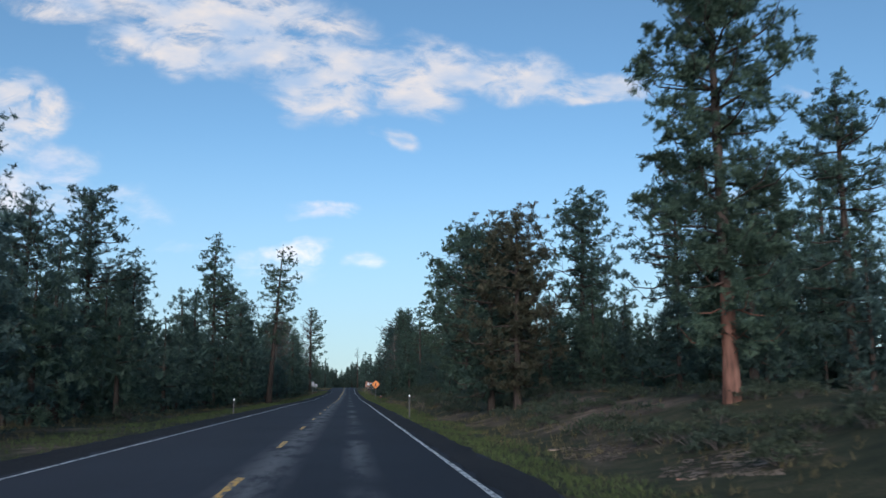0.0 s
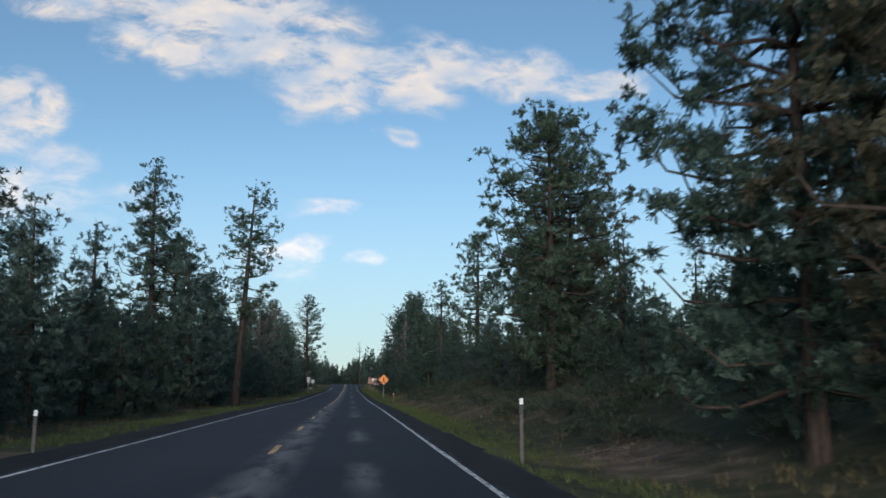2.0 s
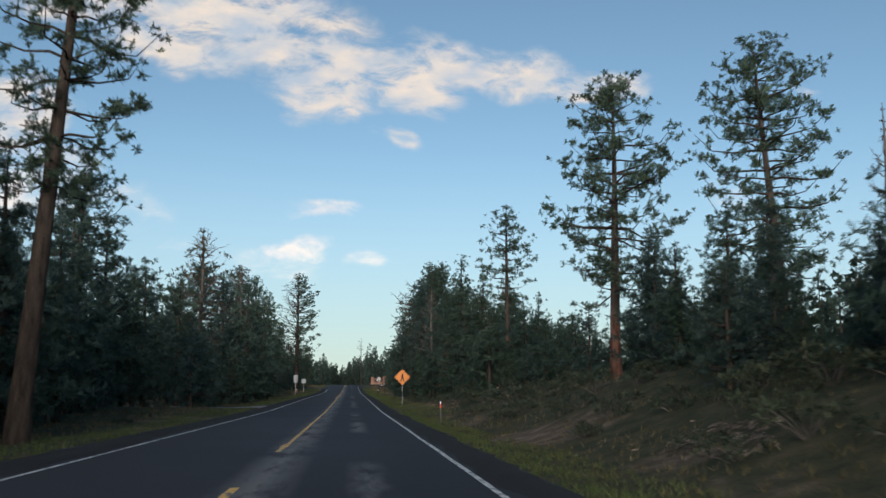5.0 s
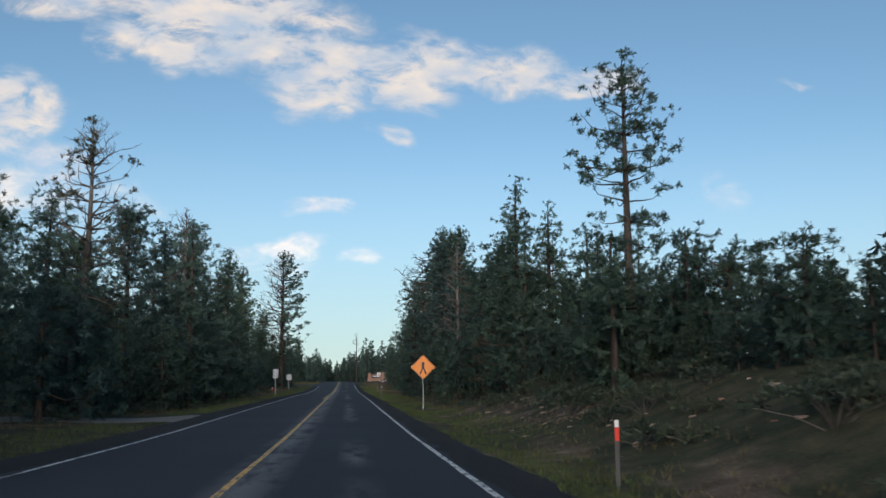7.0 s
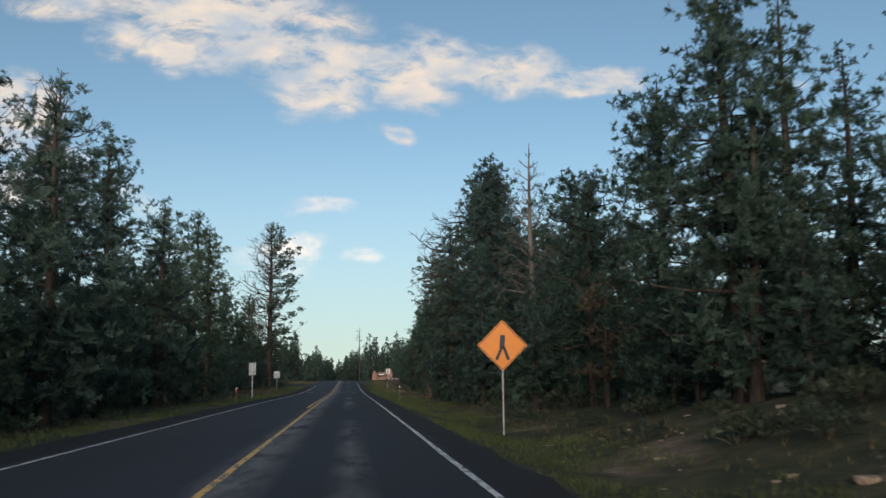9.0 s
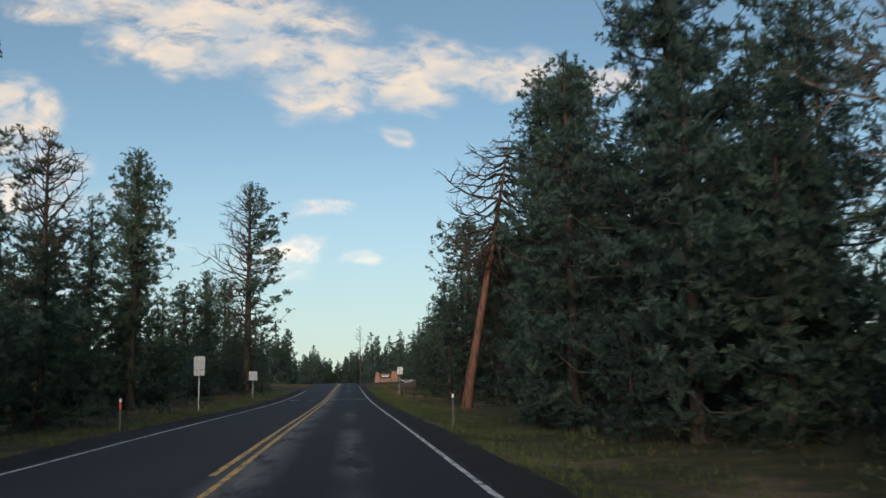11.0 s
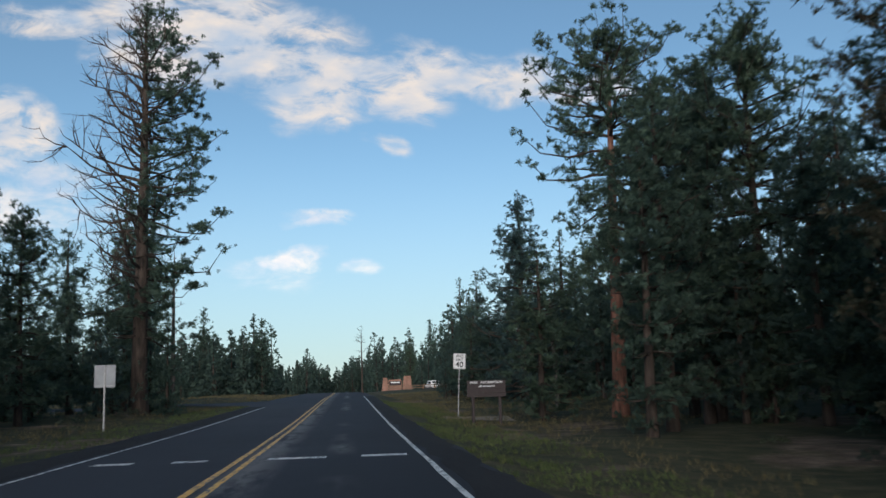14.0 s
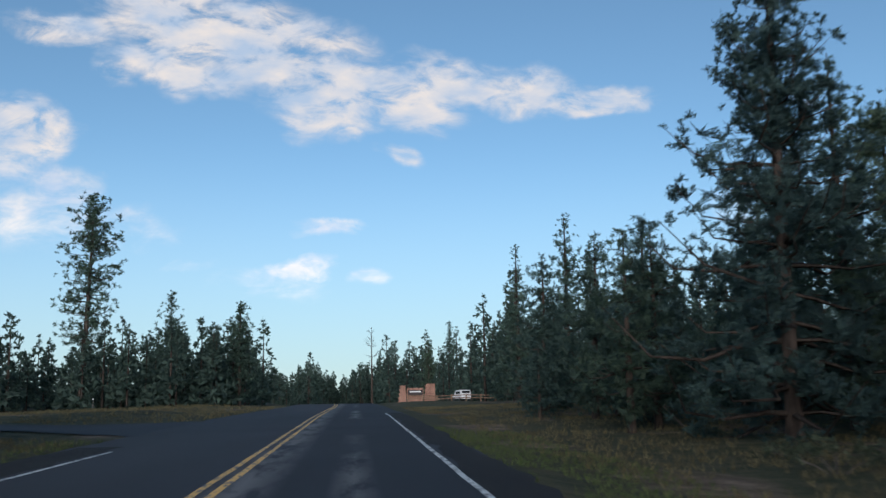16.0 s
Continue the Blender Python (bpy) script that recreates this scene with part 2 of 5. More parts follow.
def asphalt_material():
    mat, nt, bsdf = material("asphalt", 0.85, 0, 0.3)
    coarse = noise_node(nt, 0.35, 4.0, (1, 0.12, 1))
    fine = noise_node(nt, 60.0, 3.0)
    base = ramp_node(nt, coarse, [(0.3, (0.015, 0.017, 0.025)), (0.7, (0.024, 0.027, 0.038))])
    base = mix_colors(nt, 0.55, base, ramp_node(nt, fine, [(0.25, (0.5, 0.5, 0.5)), (0.75, (1.5, 1.5, 1.5))]), "MULTIPLY")
    # pale scraped patches that run with the traffic, ragged at their ends
    coords = nt.nodes.new("ShaderNodeTexCoord")
    sep = nt.nodes.new("ShaderNodeSeparateXYZ")
    nt.links.new(coords.outputs["Object"], sep.inputs[0])
    rag = noise_node(nt, 1.0, 6.0, (1.6, 0.35, 1), 0.65)
    patches = noise_node(nt, 1.0, 2.0, (0.01, 0.075, 1))

    def band(x0, width):
        d = nt.nodes.new("ShaderNodeMath")
        d.operation = "SUBTRACT"
        nt.links.new(sep.outputs[0], d.inputs[0])
        d.inputs[1].default_value = x0
        a = nt.nodes.new("ShaderNodeMath")
        a.operation = "ABSOLUTE"
        nt.links.new(d.outputs[0], a.inputs[0])
        r = nt.nodes.new("ShaderNodeMapRange")
        r.inputs["From Min"].default_value, r.inputs["From Max"].default_value = width, 0.0
        nt.links.new(a.outputs[0], r.inputs["Value"])
        return r.outputs[0]

    def times(a, b):
        m = nt.nodes.new("ShaderNodeMath")
        m.operation = "MULTIPLY"
        nt.links.new(a, m.inputs[0])
        nt.links.new(b, m.inputs[1])
        return m.outputs[0]

    worn = ramp_node(nt, patches, [(0.46, (0, 0, 0)), (0.56, (1, 1, 1))])
    ragged = ramp_node(nt, rag, [(0.38, (0, 0, 0)), (0.54, (1, 1, 1))])
    m1 = nt.nodes.new("ShaderNodeMath")
    m1.operation = "MAXIMUM"
    nt.links.new(times(band(-1.38, 0.62), ragged), m1.inputs[0])
    nt.links.new(times(times(band(0.22, 0.38), worn), ragged), m1.inputs[1])
    col = mix_colors(nt, m1.outputs[0], base, (0.15, 0.148, 0.15))
    nt.links.new(col, bsdf.inputs["Base Color"])
    bump(nt, bsdf, fine, 0.35, 0.006)
    return mat


def sep_range(nt, value, low, high):
    r = nt.nodes.new("ShaderNodeMapRange")
    r.inputs["From Min"].default_value, r.inputs["From Max"].default_value = low, high
    nt.links.new(value, r.inputs["Value"])
    return r.outputs[0]


def big_value(nt, fac):
    return ramp_node(nt, fac, [(0.0, (0, 0, 0)), (1.0, (1, 1, 1))])


def ground_material():
    mat, nt, bsdf = material("forest_ground", 0.95, 0, 0.1)
    big = noise_node(nt, 0.16, 5.0, (1, 0.6, 1))
    mid = noise_node(nt, 1.3, 6.0)
    fine = noise_node(nt, 14.0, 4.0)
    grass = ramp_node(nt, mid, [(0.3, (0.038, 0.044, 0.026)), (0.5, (0.062, 0.064, 0.036)), (0.7, (0.10, 0.086, 0.052))])
    soil = ramp_node(nt, mid, [(0.3, (0.085, 0.064, 0.048)), (0.55, (0.165, 0.122, 0.09)), (0.75, (0.29, 0.22, 0.165))])
    # bare washed soil on the cut bank right of the road, thin patches elsewhere
    place = nt.nodes.new("ShaderNodeNewGeometry")
    sep = nt.nodes.new("ShaderNodeSeparateXYZ")
    nt.links.new(place.outputs["Position"], sep.inputs[0])
    bank = ramp_node(nt, sep_range(nt, sep.outputs[0], 0.0, 20.0), [(0.24, (0, 0, 0)), (0.28, (0.05, 0.05, 0.05)), (0.34, (0.05, 0.05, 0.05)), (0.41, (0, 0, 0))])
    spread = mix_colors(nt, 1.0, big_value(nt, big), bank, "ADD")
    col = mix_colors(nt, ramp_node(nt, spread, [(0.56, (0, 0, 0)), (0.64, (1, 1, 1))]), grass, soil)
    col = mix_colors(nt, 0.6, col, ramp_node(nt, fine, [(0.3, (0.5, 0.5, 0.5)), (0.7, (1.35, 1.35, 1.35))]), "MULTIPLY")
    nt.links.new(col, bsdf.inputs["Base Color"])
    bump(nt, bsdf, fine, 0.8, 0.05)
    return mat


def shoulder_material():
    """Newer dark seal with loose chippings towards its ragged outer edge."""
    mat, nt, bsdf = material("shoulder_seal", 0.9, 0, 0.2)
    stains = noise_node(nt, 0.8, 5.0, (1.5, 0.3, 1))
    chips = noise_node(nt, 45.0, 3.0)
    col = ramp_node(nt, stains, [(0.3, (0.011, 0.011, 0.013)), (0.7, (0.022, 0.021, 0.022))])
    col = mix_colors(nt, 0.7, col, ramp_node(nt, chips, [(0.35, (0.5, 0.5, 0.5)), (0.7, (1.9, 1.8, 1.7))]), "MULTIPLY")
    nt.links.new(col, bsdf.inputs["Base Color"])
    bump(nt, bsdf, chips, 0.6, 0.012)
    return mat


SHOULDER = shoulder_material()
ASPHALT = asphalt_material()
GROUND = ground_material()


def paint_material(name, color):
    mat, nt, bsdf = material(name, 0.6, 0, 0.4)
    wear = noise_node(nt, 9.0, 6.0, (1, 0.35, 1), 0.65)
    col = mix_colors(nt, ramp_node(nt, wear, [(0.40, (1, 1, 1)), (0.52, (0, 0, 0))]), color, (0.07, 0.07, 0.072))
    nt.links.new(col, bsdf.inputs["Base Color"])
    return mat


WHITE_PAINT = paint_material("road_paint_white", (0.62, 0.62, 0.60))
YELLOW_PAINT = paint_material("road_paint_yellow", (0.72, 0.40, 0.07))
GRASS = needles_material("grass_blades", (0.062, 0.09, 0.038), (0.108, 0.144, 0.058), (0.175, 0.188, 0.09))
GRASS_DRY = needles_material("grass_dry", (0.12, 0.095, 0.052), (0.20, 0.152, 0.08), (0.29, 0.232, 0.13))
SAGE = needles_material("sage_leaves", (0.050, 0.066, 0.050), (0.085, 0.107, 0.080), (0.135, 0.157, 0.118), 40.0)
SIGN_ORANGE = plain_material("sign_orange", (0.66, 0.20, 0.015), 0.45, 0, 0.08, 3)
SIGN_WHITE = plain_material("sign_white", (0.58, 0.58, 0.57), 0.45, 0, 0.1, 3)
SIGN_BLACK = plain_material("sign_black", (0.012, 0.012, 0.014), 0.5, 0, 0.2, 5)
SIGN_BACK = plain_material("sign_back_aluminium", (0.18, 0.19, 0.20), 0.45, 0.7, 0.2, 4)
STEEL = plain_material("galvanised_post", (0.28, 0.28, 0.28), 0.5, 0.6, 0.3, 12)
WOOD_BROWN = plain_material("brown_painted_wood", (0.036, 0.025, 0.024), 0.7, 0, 0.35, 8)
WOOD_GREY = bark_material("weathered_wood", [(0.3, (0.12, 0.08, 0.055)), (0.6, (0.24, 0.16, 0.11)), (0.8, (0.33, 0.23, 0.16))])
STONE_RED = bark_material("red_sandstone", [(0.3, (0.20, 0.115, 0.085)), (0.55, (0.31, 0.175, 0.13)), (0.8, (0.40, 0.255, 0.19))], 0.4)
STONE_TAN = bark_material("tan_stone", [(0.3, (0.22, 0.16, 0.12)), (0.55, (0.38, 0.28, 0.21)), (0.8, (0.52, 0.41, 0.32))], 0.5)
REFLECT_RED = plain_material("reflector_red", (0.6, 0.05, 0.03), 0.3, 0, 0.1, 3)
MARKER_WHITE = plain_material("marker_white", (0.66, 0.66, 0.66), 0.5, 0, 0.15, 6)

# ---- shape of the land ----
PROFILE_Y = (-200, 0, 60, 90, 131, 150, 200, 220, 240, 263, 285, 295, 310, 345, 370, 420, 650, 1500, 4000)
PROFILE_Z = (0, 0, 0.01, 0.04, -0.02, -0.05, 0.24, 0.34, 0.39, 0.49, 0.73, 0.89, 1.18, 1.85, 2.15, 2.75, 2.9, 3.0, 3.0)
GRID_Y = np.arange(-200, 4001, 1.0)
KERNEL = np.hanning(17) / np.hanning(17).sum()
GRID_Z = np.convolve(np.pad(np.interp(GRID_Y, PROFILE_Y, PROFILE_Z), 8, mode="edge"), KERNEL, "valid")
BANK_Y = (-200, 95, 122, 158, 195, 230, 280, 305, 360, 4000)
BANK_Z = (1.3, 1.3, 2.1, 2.0, 0.5, -0.4, -0.4, -0.1, 0.1, 0.1)


def road_z(y):
    return float(np.interp(y, GRID_Y, GRID_Z))


def bend(y):
    """How far the road has swung to the left behind the crest."""
    return -((min(max(y, 380.0), 640.0) - 380.0) ** 2) / 2100.0


def land_z(x, y):
    z = road_z(y)
    rise = min(max((abs(x) - 58) / 90, 0), 1)
    z += 8.0 * rise * rise * (3 - 2 * rise)
    x -= bend(y)
    if -6.9 < x < 2.9:
        return z - 0.25
    if x < 0:
        z += 1.3 * min(max((y - 445) / 45, 0), 1) * min(max((-7.5 - x) / 6, 0), 1)
    lumps = 0.22 * noise.noise((x * 0.16, y * 0.16, 0.0)) + 0.5 * noise.noise((x * 0.035, y * 0.035, 5.0))
    if x > 0:
        s = x - 2.9
        bank = float(np.interp(y, BANK_Y, BANK_Z))
        k = min(max((s - 1.8) / 8.0, 0), 1)
        k = k * k * (3 - 2 * k)
        ditch = -0.10 - 0.28 * min(s / 1.6, 1) * (1 - k)
        return z + ditch + k * (bank + 0.012 * min(max(s - 8, 0), 60)) + lumps * min(s / 6, 1)
    s = -6.9 - x
    k = min(s / 3.0, 1)
    return z - 0.10 - 0.12 * k + lumps * min(s / 7, 1)


# ---- mesh helpers ----
def mesh_from(name, verts, faces, mat, smooth=False):
    verts = np.asarray(verts, np.float32).reshape(-1, 3)
    me = bpy.data.meshes.new(name)
    if isinstance(faces, np.ndarray):
        k = faces.shape[1]
        me.vertices.add(len(verts))
        me.vertices.foreach_set("co", verts.ravel())
        me.loops.add(faces.size)
        me.loops.foreach_set("vertex_index", faces.astype(np.int32).ravel())
        me.polygons.add(len(faces))
        me.polygons.foreach_set("loop_start", np.arange(0, faces.size, k, dtype=np.int32))
        me.update(calc_edges=True)
    else:
        me.from_pydata(verts.tolist(), [], faces)
        me.update()
    me.materials.append(mat)
    if smooth:
        me.polygons.foreach_set("use_smooth", np.ones(len(me.polygons), bool))
    return me


def part(name, data, mat, parent, label=""):
    """One mesh object under a thing or a part; data is a bmesh or a mesh."""
    if isinstance(data, bmesh.types.BMesh):
        me = bpy.data.meshes.new(name)
        data.to_mesh(me)
        data.free()
        me.materials.append(mat)
    else:
        me = data
    ob = new(name, me)
    ob.parent = parent
    return tagged(ob, label) if label else ob


def box(bm, size, at, bevel=0.0, turn=None):
    made = bmesh.ops.create_cube(bm, size=1.0)["verts"]
    m = Matrix.Translation(at) @ (turn or Matrix()) @ Matrix.Diagonal((*size, 1))
    bmesh.ops.transform(bm, matrix=m, verts=made)
    if bevel:
        edges = list({e for v in made for e in v.link_edges})
        bmesh.ops.bevel(bm, geom=edges, offset=bevel, segments=1, affect="EDGES")
    return bm


def rod(bm, a, b, r, sides=10, r_end=None):
    a, b = Vector(a), Vector(b)
    made = bmesh.ops.create_cone(bm, cap_ends=True, segments=sides, radius1=r, radius2=r if r_end is None else r_end, depth=(b - a).length)["verts"]
    m = Matrix.Translation((a + b) / 2) @ (b - a).to_track_quat("Z", "Y").to_matrix().to_4x4()
    bmesh.ops.transform(bm, matrix=m, verts=made)
    return bm


class Tubes:
    """Collects tapered tubes along bent lines into one mesh."""

    def __init__(self, sides):
        self.sides, self.verts, self.faces, self.count = sides, [], [], 0
        self.ring = np.arange(sides) * 2 * np.pi / sides

    def add(self, pts, radii):
        pts = np.asarray(pts, float)
        n, s = len(pts), self.sides
        way = np.gradient(pts, axis=0)
        way /= np.linalg.norm(way, axis=1, keepdims=True) + 1e-9
        ref = np.where(np.abs(way[:, 2:3]) > 0.9, [[1.0, 0, 0]], [[0, 0, 1.0]])
        a = np.cross(way, ref)
        a /= np.linalg.norm(a, axis=1, keepdims=True) + 1e-9
        b = np.cross(way, a)
        r = np.asarray(radii, float)[:, None, None]
        ring = pts[:, None] + r * (np.cos(self.ring)[None, :, None] * a[:, None] + np.sin(self.ring)[None, :, None] * b[:, None])
        self.verts.append(ring.reshape(-1, 3))
        i = np.arange(n - 1)[:, None] * s
        j = np.arange(s)[None]
        k = (j + 1) % s
        quads = np.stack([i + j, i + k, i + s + k, i + s + j], -1).reshape(-1, 4) + self.count
        self.faces.append(quads)
        self.count += n * s

    def mesh(self, name, mat):
        return mesh_from(name, np.concatenate(self.verts), np.concatenate(self.faces), mat, True)


def unit(v):
    return v / (np.linalg.norm(v, axis=-1, keepdims=True) + 1e-9)


def blades(rng, centres, axes, length, width, count, spread=1.0):
    """Needle tufts: count thin triangles fanning out at each centre about its axis."""
    n = len(centres)
    way = unit(axes[:, None] * 1.0 + spread * rng.normal(size=(n, count, 3)))
    side = unit(np.cross(way, rng.normal(size=(n, count, 3))))
    size = length * rng.uniform(0.7, 1.25, (n, count, 1))
    base = centres[:, None] + 0.04 * size * way
    a = base + side * width * 0.5 + way * size * 0.3
    b = base - side * width * 0.5 + way * size * 0.1
    c = base + way * size
    verts = np.stack([a, b, c], 2).reshape(-1, 3)
    return verts, np.arange(len(verts)).reshape(-1, 3)


def plumes(rng, centres, ways, sizes, count, broad=1.0):
    """Rounded needle plumes: sprays that burst from one bud, half of them pointed and half of them broad at the outer end."""
    n = len(centres)
    d = unit(rng.normal(size=(n, count, 3)) * [1, 1, 0.85] + 0.45 * ways[:, None])
    side = unit(np.cross(d, rng.normal(size=(n, count, 3))))
    s = sizes[:, None, None]
    pointed = (np.arange(count) % 2 == 0)[None, :, None]
    reach = s * rng.uniform(0.7, 1.3, (n, count, 1)) * np.where(pointed, 1.15, 1.0)
    near = centres[:, None] - d * s * np.where(pointed, -0.1, 0.25)
    tip = centres[:, None] + d * reach
    half = broad * s * np.where(pointed, 0.19, 0.30)
    a = np.where(pointed, near + side * half, tip + side * half)
    b = np.where(pointed, near - side * half, tip - side * half - d * s * 0.25)
    c = np.where(pointed, tip, near)
    verts = np.stack([a, b, c], 2).reshape(-1, 3)
    return verts, np.arange(len(verts)).reshape(-1, 3)


PROFILES = {
    "cone": lambda u: (1 - u) ** 0.75 * (0.55 + 0.45 * min(u / 0.12, 1)),
    "column": lambda u: min((1 - u) / 0.38, 1) ** 0.68 * (0.75 + 0.25 * min(u / 0.2, 1)),
    "round": lambda u: math.sqrt(max(1 - (2 * u - 0.85) ** 2 / 1.4, 0.02)) * min((1 - u) / 0.1 + 0.35, 1),
    "spire": lambda u: (1 - u) ** 1.0 * 0.95 + 0.05,
}


def gnarled(tubes, rng, start, way, length, thick, droop, level):
    """A bare limb that wanders, turns up at its end and forks twice."""
    pts, p, d = [start], np.array(start, float), np.array(way, float)
    steps = 5 if level == 0 else 3
    for i in range(steps):
        d = unit(d + rng.normal(0, 0.20 + 0.06 * level, 3) + [0, 0, 0.10 - (0.22 * droop if i < 2 else -0.1 * droop)])
        p = p + d * length / steps
        pts.append(p)
    tubes.add(pts, np.linspace(thick, max(thick * 0.2, 0.004), len(pts)))
    if level < 2:
        for k in range(int(rng.integers(4, 7)) if level == 0 else int(rng.integers(2, 4))):
            at = rng.uniform(0.25, 0.98) * steps
            i = min(int(at), steps - 1)
            q = pts[i] + (pts[i + 1] - pts[i]) * (at - i)
            turn = unit(pts[i + 1] - pts[i] + 0.55 * np.linalg.norm(pts[i + 1] - pts[i]) * rng.normal(0, 1, 3) * 1.4)
            gnarled(tubes, rng, q, turn, length * rng.uniform(0.28, 0.5), thick * 0.45, droop, level + 1)


def pine(seed, height, radius, base=0.2, shape="cone", needles=None, bark=None, dense=1.0, lean=(0.0, 0.0), gap=0.12,
         clump=0.34, whorl=0.76, per=16.0, mass=0.9, limb_share=1.0, bare=0.0, side=None, fat=1.0, twigs=0.0, detail=1.0, limb_bark=None, droop=0.0, count=14, limb_sides=3, bow=1.0, name="pine_tree"):
    """A pine at the origin: a tapered trunk, limbs in whorls and tufts of needles in clumps at their ends.
    base: where the crown begins; bare: the share of limbs without needles; side: azimuth of the only green half."""
    rng = np.random.default_rng(seed)
    root = new(name)
    needles, bark = needles or NEEDLES, bark or BARK
    r0 = (0.0135 * height + 0.05) * fat
    levels = np.linspace(0, 1, 12)
    sweep = rng.normal(0, 0.012 * height, 2) * bow
    def axis(u):
        return np.array([lean[0] * u + sweep[0] * math.sin(u * 2.6) * u, lean[1] * u + sweep[1] * math.sin(u * 2.1) * u, height * u])
    trunk = Tubes(8)
    pts = [axis(u) for u in levels]
    pts[0] = pts[0] - [0, 0, 0.4]
    trunk.add(pts, [r0 * (1.25 if u == 0 else 1.0) * (1 - u) ** 0.8 + 0.015 for u in levels])
    part("trunk", trunk.mesh("trunk", bark), bark, root)
    limbs = Tubes(limb_sides if bare < 0.5 else 3)
    centres, axes, inner, sizes = [], [], [], []
    keep = PROFILES[shape]
    h = base * height
    if twigs:  # dead stubs below the crown
        for z in np.arange(0.08 * height, base * height, 0.8 / max(twigs, 0.01)):
            a, n = rng.uniform(0, 2 * np.pi), rng.uniform(0.3, 0.8) * radius
            d = np.array([math.cos(a), math.sin(a), rng.uniform(-0.35, 0.15)])
            p = axis(z / height)
            limbs.add([p, p + d * n * 0.5, p + d * n + [0, 0, -0.12 * n]], [0.03, 0.02, 0.006])
    while h < height * 0.985:
        u = (h - base * height) / (height * (1 - base))
        reach = 1.24 * radius * keep(u)
        turn0 = rng.uniform(0, 2 * np.pi)
        ways = 5 if reach > 0.9 else 4
        whole = rng.uniform(0.78, 1.08)
        for i in range(ways):
            a = turn0 + i * 2 * np.pi / ways + rng.normal(0, 0.35)
            if rng.random() < gap:
                continue
            n = max(reach * whole * rng.uniform(0.68, 1.15), 0.18)
            rise = 0.75 * u - 0.18 + rng.normal(0, 0.14)
            p = axis(h / height)
            flat = np.array([math.cos(a), math.sin(a), 0])
            sway = rng.normal(0, 0.07, 4) * n
            across = np.array([-flat[1], flat[0], 0])
            sag = rng.uniform(0.0, 0.10) * n
            line = [p, p + n * 0.2 * flat + [0, 0, n * 0.2 * rise] + across * sway[0] * 0.5, p + n * 0.45 * flat + [0, 0, n * 0.42 * rise - sag] + across * sway[1],
                    p + n * 0.74 * flat + [0, 0, n * (0.62 * rise + 0.03) - sag] + across * sway[2], p + n * flat + [0, 0, n * (0.8 * rise + 0.24)] + across * sway[3]]
            thick = 0.018 + 0.017 * n
            green = rng.random() >= bare and (side is None or math.cos(a - side) > rng.uniform(-0.15, 0.55) or u < 0.12)
            if not green and (bare > 0.5 or side is not None):
                gnarled(limbs, rng, p, unit(flat + [0, 0, rise + 0.1 - droop]), n * 1.1, thick * (1.5 if droop else 1.2), droop, 0)
                continue
            if rng.random() < limb_share and n > 0.4:
                limbs.add(line, [thick, thick * 0.85, thick * 0.62, thick * 0.4, thick * 0.15])
            line = np.array(line)
            if not green:
                for s in np.arange(0.3, 1.0, 0.7 / (2 + n * 2.2 * detail)):
                    q = line[0] + (line[4] - line[0]) * s + [0, 0, -0.06 * n * math.sin(s * 3.1)]
                    b = a + rng.choice([-1, 1]) * rng.uniform(0.4, 1.1)
                    k = n * rng.uniform(0.18, 0.4) * (1.15 - 0.5 * s)
                    w = np.array([math.cos(b), math.sin(b), rng.uniform(-0.3, 0.5)])
                    limbs.add([q, q + w * k * 0.5, q + w * k + [0, 0, 0.15 * k]], [thick * 0.4, thick * 0.28, thick * 0.1])
                continue
            if n > 0.6 and rng.random() < mass:
                # shaded inner foliage
                w = rng.uniform(0.1, 0.7, 1 if n < 1.2 else 3)
                inner.append(line[0] + (line[4] - line[0]) * w[:, None] + rng.normal(0, 0.2, (len(w), 3)))
            # needles gather in rounded bunches, most of them towards the limb's end
            pads = max(int(round(n * 1.15 * rng.uniform(0.8, 1.2))), 1)
            at = 1.0 - (0.62 if n < 1.2 else 0.55) * rng.random(pads) ** 1.1
            at[0] = 0.97
            k = max(int(round(n * per * dense * rng.uniform(0.8, 1.2) / 4.0)), 2)
            pick = rng.integers(0, pads, k)
            stop = at[pick] * 4
            i = np.minimum(stop.astype(int), 3)
            q = line[i] + (line[i + 1] - line[i]) * (stop - i)[:, None]
            fan = (rng.normal(0, 0.2, pads) * n * (1.25 - 0.8 * at))[pick]
            spread = clump * rng.uniform(0.55, 1.15, pads)[pick]
            q = q + fan[:, None] * across + rng.normal(0, 1, (k, 3)) * spread[:, None] * [0.85, 0.85, 0.42] + [0, 0, 0.08]
            centres.append(q)
            axes.append(np.tile(unit(flat * 0.6 + [0, 0, 0.8]), (k, 1)))
            sizes.append(clump * rng.uniform(0.42, 0.8, k) * (0.7 + 0.3 * min(n / 1.5, 1)))
        h += whorl * rng.uniform(0.7, 1.3) * (0.65 + 0.35 * (1 - u))
    if bare < 0.9:
        off = rng.normal(0, 0.12, (7, 3)) - np.linspace(0.05, 1.3, 7)[:, None] * [0, 0, 1]
        centres.append(axis(1.0) + off)
        axes.append(np.tile([0, 0, 1.0], (7, 1)))
        sizes.append(np.linspace(0.42, 0.8, 7) * clump)
    tagged(part("branchwork", limbs.mesh("branchwork", limb_bark or bark), bark, root), kind="stuff")
